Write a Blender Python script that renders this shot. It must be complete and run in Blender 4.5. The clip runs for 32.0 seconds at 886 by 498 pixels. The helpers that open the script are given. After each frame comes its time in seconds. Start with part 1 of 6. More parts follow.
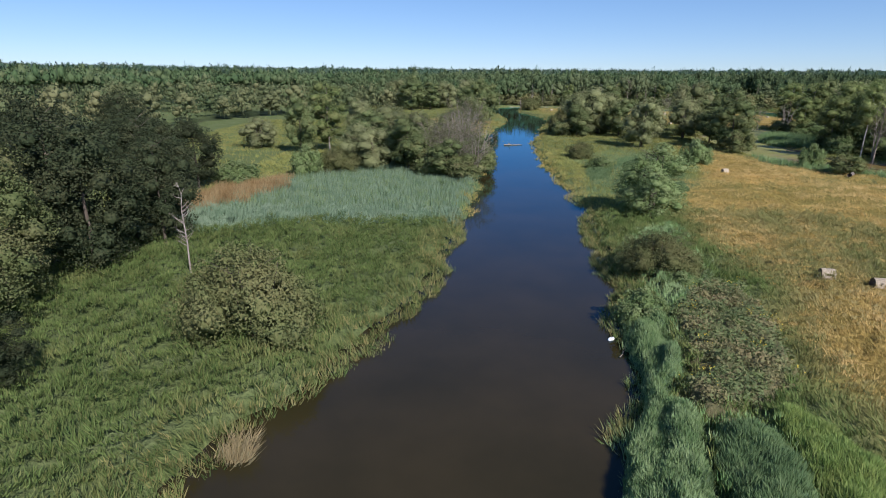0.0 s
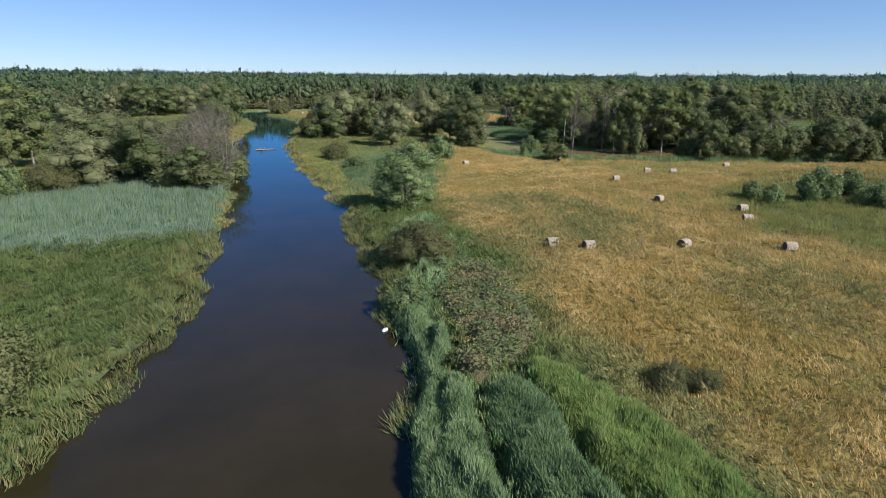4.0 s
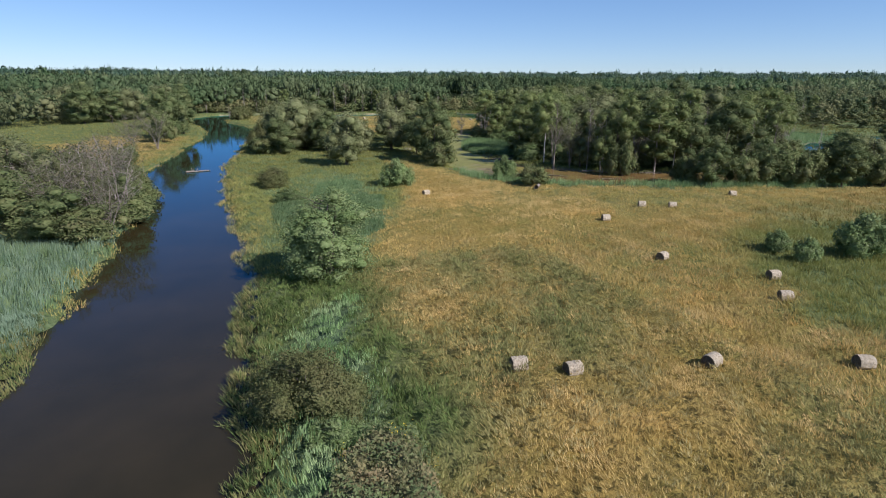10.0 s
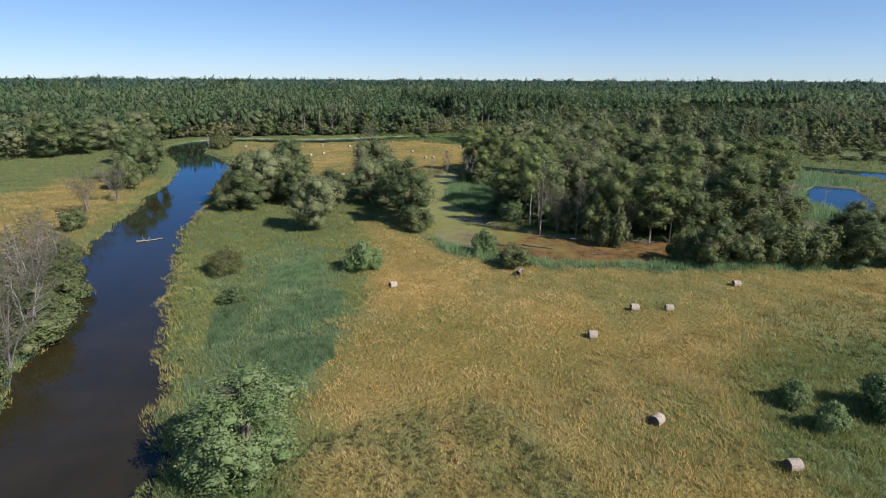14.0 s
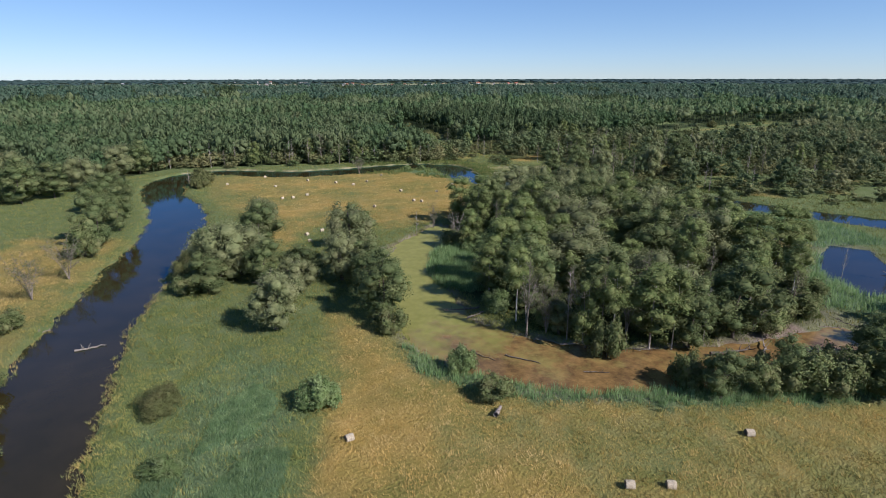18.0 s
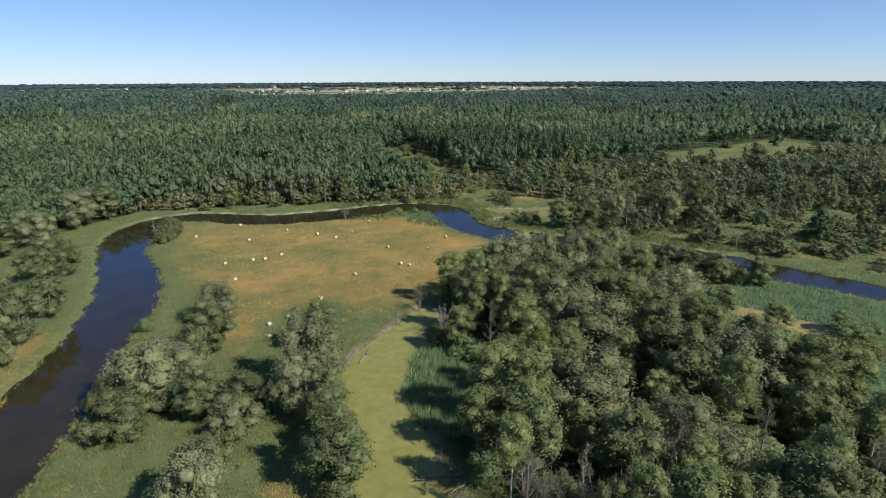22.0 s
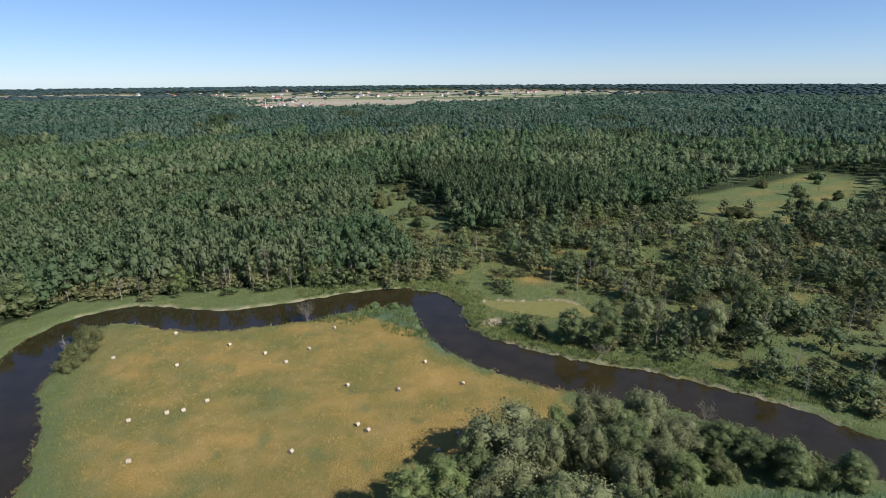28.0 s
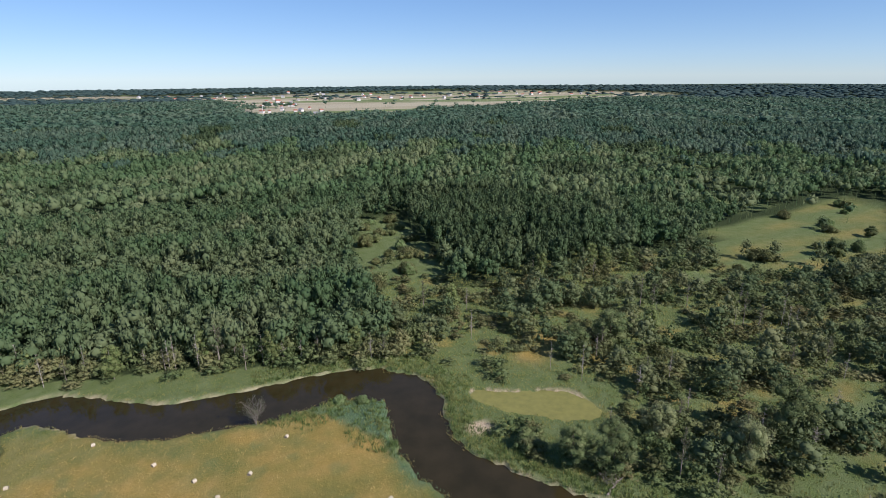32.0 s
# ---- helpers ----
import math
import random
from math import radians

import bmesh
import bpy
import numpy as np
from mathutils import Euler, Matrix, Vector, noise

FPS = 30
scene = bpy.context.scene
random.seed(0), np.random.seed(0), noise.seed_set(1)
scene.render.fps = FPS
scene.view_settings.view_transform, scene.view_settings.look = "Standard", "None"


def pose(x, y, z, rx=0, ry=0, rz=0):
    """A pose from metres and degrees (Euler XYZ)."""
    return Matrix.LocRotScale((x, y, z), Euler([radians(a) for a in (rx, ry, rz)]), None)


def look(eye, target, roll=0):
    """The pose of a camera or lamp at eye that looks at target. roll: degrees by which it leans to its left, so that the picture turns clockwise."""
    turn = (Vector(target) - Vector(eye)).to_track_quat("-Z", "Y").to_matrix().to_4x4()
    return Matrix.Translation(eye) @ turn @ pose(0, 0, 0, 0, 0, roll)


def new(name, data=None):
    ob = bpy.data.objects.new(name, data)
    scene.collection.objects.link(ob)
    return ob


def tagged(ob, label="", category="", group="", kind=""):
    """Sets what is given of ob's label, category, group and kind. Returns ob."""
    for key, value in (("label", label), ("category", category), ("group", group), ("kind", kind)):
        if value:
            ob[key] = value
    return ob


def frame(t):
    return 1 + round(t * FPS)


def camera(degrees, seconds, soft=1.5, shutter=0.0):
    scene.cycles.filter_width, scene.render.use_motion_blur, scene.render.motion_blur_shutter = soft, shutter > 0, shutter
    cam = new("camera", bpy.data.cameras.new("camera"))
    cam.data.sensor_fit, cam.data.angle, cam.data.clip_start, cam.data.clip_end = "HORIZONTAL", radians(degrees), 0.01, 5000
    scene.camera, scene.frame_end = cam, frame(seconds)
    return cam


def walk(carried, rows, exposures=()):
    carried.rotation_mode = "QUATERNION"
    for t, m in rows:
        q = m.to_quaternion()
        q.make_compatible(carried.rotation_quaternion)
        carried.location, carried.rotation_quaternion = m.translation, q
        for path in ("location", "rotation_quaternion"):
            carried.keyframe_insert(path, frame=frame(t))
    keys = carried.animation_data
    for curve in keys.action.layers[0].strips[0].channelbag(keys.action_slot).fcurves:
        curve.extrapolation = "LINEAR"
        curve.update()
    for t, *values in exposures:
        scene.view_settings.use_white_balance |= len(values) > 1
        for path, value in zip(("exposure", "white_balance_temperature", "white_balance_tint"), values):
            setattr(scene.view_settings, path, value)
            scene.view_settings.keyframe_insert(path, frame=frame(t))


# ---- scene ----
cam = camera(78.2, 32.0, soft=0.85)
PATH = [
    (0, (15.114, 15.171, 15.029), (15.145, 39.015, 7.518), 0.39),
    (0.5, (15.239, 15.166, 15.035), (15.640, 39.015, 7.548), 0.46),
    (1, (15.277, 15.171, 14.986), (16.294, 39.010, 7.525), 0.54),
    (1.5, (15.299, 15.181, 14.938), (17.369, 38.961, 7.505), 0.60),
    (2, (15.364, 15.223, 14.908), (19.777, 38.690, 7.505), 0.63),
    (2.5, (15.335, 15.300, 14.865), (22.236, 38.171, 7.495), 0.62),
    (3, (15.359, 15.362, 14.804), (23.598, 37.795, 7.462), 0.55),
    (3.5, (15.453, 15.445, 14.704), (24.628, 37.519, 7.384), 0.47),
    (4, (15.617, 15.665, 14.603), (25.716, 37.339, 7.301), 0.36),
    (4.5, (15.853, 16.086, 14.543), (26.317, 37.587, 7.251), 0.27),
    (6.5, (18.691, 20.161, 14.594), (29.279, 41.584, 7.245), 0.14),
    (7, (19.620, 21.674, 14.652), (30.205, 43.081, 7.259), 0.22),
    (7.5, (20.679, 23.152, 14.729), (31.280, 44.539, 7.294), 0.29),
    (8, (21.915, 24.604, 14.866), (32.547, 45.965, 7.405), 0.33),
    (8.5, (23.135, 26.008, 15.221), (33.796, 47.354, 7.759), 0.32),
    (9, (24.465, 27.456, 15.753), (35.151, 48.792, 8.296), 0.29),
    (9.5, (25.835, 28.796, 16.410), (36.531, 50.127, 8.956), 0.30),
    (10, (27.244, 30.160, 17.294), (37.939, 51.496, 9.849), 0.30),
    (10.5, (28.523, 31.442, 18.230), (39.214, 52.780, 10.786), 0.30),
    (11, (29.762, 32.738, 19.320), (40.460, 54.075, 11.887), 0.31),
    (11.5, (30.915, 33.954, 20.394), (41.625, 55.287, 12.965), 0.33),
    (12, (32.083, 35.169, 21.589), (42.814, 56.495, 14.171), 0.36),
    (12.5, (33.133, 36.406, 22.840), (43.890, 57.720, 15.428), 0.36),
    (13, (34.286, 37.644, 24.291), (45.064, 58.954, 16.892), 0.33),
    (13.5, (35.402, 38.804, 25.779), (46.188, 60.114, 18.391), 0.30),
    (14, (36.578, 39.986, 27.433), (47.375, 61.294, 20.055), 0.27),
    (14.5, (37.700, 41.137, 29.050), (48.505, 62.439, 21.668), 0.25),
    (15, (38.867, 42.465, 30.786), (49.677, 63.761, 23.394), 0.22),
    (15.5, (40.021, 43.811, 32.504), (50.834, 65.095, 25.081), 0.16),
    (17.5, (46.015, 49.935, 39.701), (56.706, 71.255, 32.204), -0.03),
    (18, (47.718, 51.820, 41.419), (58.386, 73.146, 33.913), -0.09),
    (18.5, (49.440, 53.867, 43.075), (60.087, 75.201, 35.558), -0.10),
    (19, (51.273, 56.281, 44.726), (61.905, 77.626, 37.218), -0.10),
    (19.5, (53.251, 58.965, 46.274), (63.869, 80.318, 38.766), -0.13),
    (20, (55.392, 61.965, 47.907), (66.004, 83.324, 40.409), -0.15),
    (20.5, (57.520, 65.074, 49.506), (68.112, 86.444, 42.011), -0.18),
    (21, (59.683, 68.362, 51.275), (70.248, 89.748, 43.790), -0.22),
    (21.5, (61.961, 71.725, 53.060), (72.475, 93.139, 45.580), -0.24),
    (22, (64.429, 75.115, 54.944), (74.884, 96.561, 47.480), -0.24),
    (22.5, (66.898, 78.510, 56.797), (77.291, 99.987, 49.334), -0.23),
    (23, (69.425, 81.949, 58.706), (79.772, 103.450, 51.247), -0.23),
    (23.5, (71.916, 85.380, 60.523), (82.218, 106.901, 53.055), -0.23),
    (24, (74.420, 88.844, 62.337), (84.681, 110.385, 54.877), -0.21),
    (24.5, (76.907, 92.190, 64.081), (87.126, 113.752, 56.623), -0.20),
    (25, (79.514, 95.608, 65.945), (89.691, 117.194, 58.498), -0.17),
    (25.5, (82.164, 98.954, 67.752), (92.295, 120.560, 60.304), -0.15),
    (27.5, (93.150, 113.125, 75.338), (103.064, 134.830, 67.881), -0.38),
    (28, (95.921, 116.946, 77.307), (105.809, 138.661, 69.844), -0.37),
    (28.5, (98.636, 120.760, 79.191), (108.499, 142.480, 71.710), -0.37),
    (29, (101.407, 124.608, 81.076), (111.252, 146.333, 73.586), -0.37),
    (29.5, (104.136, 128.430, 82.864), (113.956, 150.161, 75.359), -0.38),
    (30, (106.979, 132.321, 84.680), (116.784, 154.060, 77.177), -0.38),
    (30.5, (109.791, 136.197, 86.399), (119.570, 157.945, 78.889), -0.38),
    (31, (112.673, 140.137, 88.151), (122.424, 161.899, 80.646), -0.40),
    (31.5, (115.580, 144.042, 89.846), (125.300, 165.816, 82.336), -0.43),
    (32, (118.618, 147.939, 91.565), (128.321, 169.720, 84.053), -0.48),
]
walk(cam, [(t, look(*p)) for t, *p in PATH], exposures=[(0, 0.56, 5700, 20), (32, 0.56, 5700, 20)])


# ---- light ----
SUN_DIR = Vector((0.52, -0.85, 0.80)).normalized()
sun = new("sun", bpy.data.lights.new("sun", "SUN"))
sun.data.energy, sun.data.angle, sun.data.color = 5.0, radians(0.6), (1.0, 0.93, 0.82)
sun.matrix_world = look(SUN_DIR * 100, (0, 0, 0))
world = bpy.data.worlds.new("sky")
scene.world = world
world.use_nodes = True
wn = world.node_tree
sky = wn.nodes.new("ShaderNodeTexSky")
sky.sky_type, sky.sun_disc = "NISHITA", False
sky.sun_elevation = math.asin(SUN_DIR.z)
sky.sun_rotation = math.atan2(SUN_DIR.x, SUN_DIR.y)
sky.air_density, sky.dust_density, sky.ozone_density = 0.8, 0.0, 2.0
sky.altitude = 600
gam = wn.nodes.new("ShaderNodeGamma")
gam.inputs[1].default_value = 0.64
hsv = wn.nodes.new("ShaderNodeHueSaturation")
hsv.inputs["Saturation"].default_value = 1.25
wn.links.new(sky.outputs[0], gam.inputs[0])
wn.links.new(gam.outputs[0], hsv.inputs["Color"])
cool = wn.nodes.new("ShaderNodeMix")
cool.data_type, cool.blend_type = "RGBA", "MULTIPLY"
cool.inputs[0].default_value = 1.0
cool.inputs[7].default_value = (0.85, 0.985, 1.08, 1)
wn.links.new(hsv.outputs[0], cool.inputs[6])
wn.links.new(cool.outputs[2], wn.nodes["Background"].inputs[0])
wn.nodes["Background"].inputs[1].default_value = 0.13


# ---- materials ----
def nodes_of(name):
    m = bpy.data.materials.new(name)
    m.use_nodes = True
    t = m.node_tree
    return m, t, t.nodes["Principled BSDF"]


def node(t, kind, **inputs):
    n = t.nodes.new(kind)
    for k, v in inputs.items():
        n.inputs[k.replace("_", " ")].default_value = v
    return n


def noise_fac(t, scale, detail=4.0, rough=0.6, low=0.35, high=0.65):
    """A noise in world metres, spread to 0..1."""
    geo = node(t, "ShaderNodeNewGeometry")
    n = node(t, "ShaderNodeTexNoise", Scale=scale, Detail=detail, Roughness=rough)
    t.links.new(geo.outputs["Position"], n.inputs["Vector"])
    r = node(t, "ShaderNodeMapRange", From_Min=low, From_Max=high)
    t.links.new(n.outputs[0], r.inputs[0])
    return r.outputs[0]


def mixed(t, fac, a, b):
    m = t.nodes.new("ShaderNodeMix")
    m.data_type = "RGBA"
    if isinstance(fac, float):
        m.inputs[0].default_value = fac
    else:
        t.links.new(fac, m.inputs[0])
    for k, v in ((6, a), (7, b)):
        if isinstance(v, tuple):
            m.inputs[k].default_value = (*v, 1)
        else:
            t.links.new(v, m.inputs[k])
    return m.outputs[2]


def attribute(t, name):
    a = t.nodes.new("ShaderNodeAttribute")
    a.attribute_name = name
    return a


def foliage(name, dark, light, odd, through_light=0.38, vary=0.4, clump=0.5):
    """Leaves: two greens by island, an odd third by tree, some light shining through."""
    m, t, bsdf = nodes_of(name)
    geo = node(t, "ShaderNodeNewGeometry")
    half = node(t, "ShaderNodeMath")
    half.operation = "ADD"
    t.links.new(geo.outputs["Random Per Island"], half.inputs[0])
    t.links.new(noise_fac(t, clump, 3.0), half.inputs[1])
    mean = node(t, "ShaderNodeMath")
    mean.operation = "MULTIPLY"
    mean.inputs[1].default_value = 0.5
    t.links.new(half.outputs[0], mean.inputs[0])
    c = mixed(t, mean.outputs[0], dark, light)
    tint = attribute(t, "tint").outputs["Fac"]
    c = mixed(t, tint, c, odd)
    info = node(t, "ShaderNodeObjectInfo")
    hue = node(t, "ShaderNodeHueSaturation")
    v = node(t, "ShaderNodeMapRange", To_Min=1 - vary * 0.5, To_Max=1 + vary * 0.5)
    t.links.new(info.outputs["Random"], v.inputs[0])
    t.links.new(v.outputs[0], hue.inputs["Value"])
    t.links.new(c, hue.inputs["Color"])
    bsdf.inputs["Roughness"].default_value = 0.7
    bsdf.inputs["Specular IOR Level"].default_value = 0.1
    t.links.new(hue.outputs[0], bsdf.inputs["Base Color"])
    tr = node(t, "ShaderNodeBsdfTranslucent")
    t.links.new(hue.outputs[0], tr.inputs[0])
    mx = node(t, "ShaderNodeMixShader", Fac=through_light)
    t.links.new(bsdf.outputs[0], mx.inputs[1])
    t.links.new(tr.outputs[0], mx.inputs[2])
    t.links.new(mx.outputs[0], t.nodes["Material Output"].inputs[0])
    return m


def plain(name, a, b, scale, rough=0.85, bump=0.3):
    m, t, bsdf = nodes_of(name)
    c = mixed(t, noise_fac(t, scale), a, b)
    t.links.new(c, bsdf.inputs["Base Color"])
    bsdf.inputs["Roughness"].default_value = rough
    bsdf.inputs["Specular IOR Level"].default_value = 0.2
    bm_ = node(t, "ShaderNodeBump", Strength=bump, Distance=0.05)
    t.links.new(noise_fac(t, scale * 6), bm_.inputs["Height"])
    t.links.new(bm_.outputs[0], bsdf.inputs["Normal"])
    return m


LEAF_ALDER = foliage("alder_leaves", (0.074, 0.105, 0.039), (0.142, 0.176, 0.065), (0.204, 0.210, 0.084), 0.35)
LEAF_WILLOW = foliage("willow_leaves", (0.116, 0.138, 0.058), (0.211, 0.227, 0.094), (0.261, 0.256, 0.126), 0.35)
LEAF_BIRCH = foliage("birch_leaves", (0.096, 0.136, 0.042), (0.189, 0.231, 0.074), (0.256, 0.249, 0.100), 0.35)
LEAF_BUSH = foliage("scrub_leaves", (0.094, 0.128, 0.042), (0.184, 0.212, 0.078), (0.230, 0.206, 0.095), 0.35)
LEAF_WOODS = foliage("woodland_leaves", (0.061, 0.106, 0.043), (0.107, 0.164, 0.065), (0.173, 0.198, 0.090), 0.35)
# woodland green shifted to blue: haze of distance put into the leaf colour
LEAF_FAR_HAZE = foliage("hazy_distant_leaves", (0.049, 0.094, 0.057), (0.082, 0.134, 0.081), (0.129, 0.166, 0.104), 0.35)
LEAF_MARSH = foliage("marsh_wood_leaves", (0.060, 0.090, 0.038), (0.118, 0.150, 0.062), (0.190, 0.190, 0.085), 0.35)
LEAF_SCRUB = foliage("young_willow_leaves", (0.075, 0.108, 0.040), (0.148, 0.182, 0.066), (0.215, 0.200, 0.085), 0.35)
LEAF_FRESH = foliage("fresh_green_leaves", (0.085, 0.130, 0.028), (0.165, 0.220, 0.045), (0.20, 0.24, 0.06), 0.35)
LEAF_SALLOW = foliage("sallow_leaves", (0.098, 0.147, 0.047), (0.200, 0.264, 0.093), (0.250, 0.284, 0.133), 0.35)
LEAF_SPRUCE = foliage("spruce_and_alder_leaves", (0.042, 0.072, 0.029), (0.074, 0.109, 0.044), (0.103, 0.133, 0.057), 0.35)
LEAF_OLIVE = foliage("olive_bush_leaves", (0.078, 0.093, 0.033), (0.163, 0.176, 0.063), (0.188, 0.169, 0.072), 0.35)
# dark alder green, lowered further to hold the west group's shade
LEAF_DARK_SHADE = foliage("dark_shaded_alder_leaves", (0.024, 0.037, 0.017), (0.055, 0.071, 0.031), (0.088, 0.088, 0.040), 0.35)
# horizon trees, bluer still: air haze painted into the needle colour
LEAF_PINE_HAZE = foliage("hazy_pine_needles", (0.037, 0.068, 0.063), (0.060, 0.097, 0.086), (0.076, 0.110, 0.089), 0.3)
TWIGS = foliage("dry_twigs", (0.10, 0.09, 0.05), (0.19, 0.165, 0.10), (0.10, 0.13, 0.05), 0.4)
BARK = plain("brown_bark", (0.07, 0.055, 0.04), (0.16, 0.13, 0.10), 3.0)
BARK_WHITE = plain("pale_bark", (0.55, 0.52, 0.46), (0.32, 0.28, 0.23), 2.0)
BARK_PALE = plain("pale_grey_bark", (0.36, 0.32, 0.27), (0.22, 0.18, 0.15), 2.0)
BARK_DEAD = plain("bleached_wood", (0.26, 0.22, 0.18), (0.16, 0.13, 0.10), 4.0)
GRASS_GREEN = foliage("green_grass_blades", (0.035, 0.064, 0.014), (0.147, 0.200, 0.057), (0.310, 0.252, 0.100), 0.3)
GRASS_DRY = foliage("dry_grass_blades", (0.262, 0.212, 0.058), (0.441, 0.317, 0.100), (0.633, 0.462, 0.195), 0.3)
REED_BLUE = foliage("blue_green_reed_blades", (0.079, 0.158, 0.052), (0.266, 0.401, 0.144), (0.438, 0.519, 0.259), 0.35)
GRASS_FAR = foliage("meadow_grass_blades", (0.121, 0.142, 0.036), (0.264, 0.277, 0.082), (0.514, 0.348, 0.116), 0.35)
GRASS_SEDGE = foliage("sedge_blades", (0.111, 0.181, 0.044), (0.309, 0.406, 0.119), (0.443, 0.436, 0.143), 0.5)
REED_DEEP = foliage("deep_green_reed_blades", (0.07, 0.125, 0.05), (0.19, 0.27, 0.11), (0.29, 0.34, 0.16), 0.35)
REED_PALE = foliage("pale_reed_blades", (0.088, 0.147, 0.081), (0.197, 0.273, 0.163), (0.310, 0.371, 0.248), 0.4)
STRAW = plain("weathered_straw", (0.40, 0.33, 0.22), (0.56, 0.47, 0.34), 9.0, 0.95, 0.8)


def ground_material():
    m, t, bsdf = nodes_of("marsh_ground")
    zone = attribute(t, "zone")          # red: dry meadow, green: mud, blue: woodland floor, a much darker green
    sep = node(t, "ShaderNodeSeparateColor")
    t.links.new(zone.outputs["Color"], sep.inputs[0])
    zone2 = attribute(t, "zone_b")       # red: sand, green: reed bed, blue: farmland
    sep2 = node(t, "ShaderNodeSeparateColor")
    t.links.new(zone2.outputs["Color"], sep2.inputs[0])
    fine = noise_fac(t, 2.5, 6.0)
    mid = noise_fac(t, 0.22, 5.0)
    wide = noise_fac(t, 0.05, 3.0)
    green = mixed(t, fine, (0.062, 0.092, 0.025), (0.131, 0.159, 0.048))
    green = mixed(t, mid, green, (0.126, 0.152, 0.060))
    dry = mixed(t, fine, (0.228, 0.157, 0.036), (0.375, 0.242, 0.064))
    dry = mixed(t, mid, dry, (0.375, 0.243, 0.072))
    dry2 = mixed(t, fine, (0.145, 0.129, 0.029), (0.211, 0.175, 0.045))
    dry = mixed(t, wide, dry, dry2)
    c = mixed(t, sep.outputs[0], green, dry)
    reed = mixed(t, fine, (0.06, 0.10, 0.045), (0.11, 0.155, 0.08))
    c = mixed(t, sep2.outputs[1], c, reed)
    # about a third as bright as the open grass
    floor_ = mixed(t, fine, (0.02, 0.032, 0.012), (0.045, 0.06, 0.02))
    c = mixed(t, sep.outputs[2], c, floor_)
    mud = mixed(t, mid, (0.17, 0.125, 0.09), (0.30, 0.24, 0.185))
    c = mixed(t, sep.outputs[1], c, mud)
    sand = mixed(t, fine, (0.34, 0.25, 0.15), (0.50, 0.40, 0.26))
    c = mixed(t, sep2.outputs[0], c, sand)
    # farmland in long strips
    geo = node(t, "ShaderNodeNewGeometry")
    mp = node(t, "ShaderNodeMapping", Rotation=(0, 0, 0.5), Scale=(0.0016, 0.012, 0))
    t.links.new(geo.outputs["Position"], mp.inputs[0])
    vor = node(t, "ShaderNodeTexVoronoi", Scale=1.0)
    t.links.new(mp.outputs[0], vor.inputs["Vector"])
    sv = node(t, "ShaderNodeSeparateColor")
    t.links.new(vor.outputs["Color"], sv.inputs[0])
    farm = mixed(t, sv.outputs[0], (0.27, 0.23, 0.14), (0.34, 0.30, 0.20))
    pick = node(t, "ShaderNodeMapRange", From_Min=0.62, From_Max=0.66)
    t.links.new(sv.outputs[1], pick.inputs[0])
    farm = mixed(t, pick.outputs[0], farm, (0.13, 0.16, 0.06))
    c = mixed(t, sep2.outputs[2], c, farm)
    t.links.new(c, bsdf.inputs["Base Color"])
    bsdf.inputs["Roughness"].default_value = 0.95
    bsdf.inputs["Specular IOR Level"].default_value = 0.1
    bm_ = node(t, "ShaderNodeBump", Strength=0.7, Distance=0.35)
    t.links.new(fine, bm_.inputs["Height"])
    t.links.new(bm_.outputs[0], bsdf.inputs["Normal"])
    return m


def water_material(name, a, b, rough, ripple, cover=0.0, weed=((0.085, 0.088, 0.02), (0.125, 0.122, 0.03))):
    """Dark water; cover is the share under floating weed."""
    m, t, bsdf = nodes_of(name)
    c = mixed(t, noise_fac(t, 0.12), a, b)
    bsdf.inputs["Roughness"].default_value = rough
    if cover:
        w = mixed(t, noise_fac(t, 0.5, 6.0), *weed)
        fac = noise_fac(t, 0.25, 6.0, 0.65, 0.5 - cover * 0.5, 0.6 - cover * 0.5)
        c = mixed(t, fac, c, w)
        r = node(t, "ShaderNodeMapRange", To_Min=rough, To_Max=0.6)
        t.links.new(fac, r.inputs[0])
        t.links.new(r.outputs[0], bsdf.inputs["Roughness"])
    t.links.new(c, bsdf.inputs["Base Color"])
    bsdf.inputs["IOR"].default_value = 1.42
    bm_ = node(t, "ShaderNodeBump", Strength=ripple, Distance=0.02)
    t.links.new(noise_fac(t, 1.1, 3.0), bm_.inputs["Height"])
    t.links.new(bm_.outputs[0], bsdf.inputs["Normal"])
    gl = node(t, "ShaderNodeBsdfGlossy", Roughness=rough, Color=(0.27, 0.70, 1.0, 1))
    t.links.new(bm_.outputs[0], gl.inputs["Normal"])
    fr = node(t, "ShaderNodeFresnel", IOR=1.31)
    t.links.new(bm_.outputs[0], fr.inputs["Normal"])
    if not cover:
        bsdf.inputs["Specular IOR Level"].default_value = 0.0
        mx = node(t, "ShaderNodeMixShader")
        t.links.new(fr.outputs[0], mx.inputs[0])
        t.links.new(bsdf.outputs[0], mx.inputs[1])
        t.links.new(gl.outputs[0], mx.inputs[2])
        t.links.new(mx.outputs[0], t.nodes["Material Output"].inputs[0])
    return m


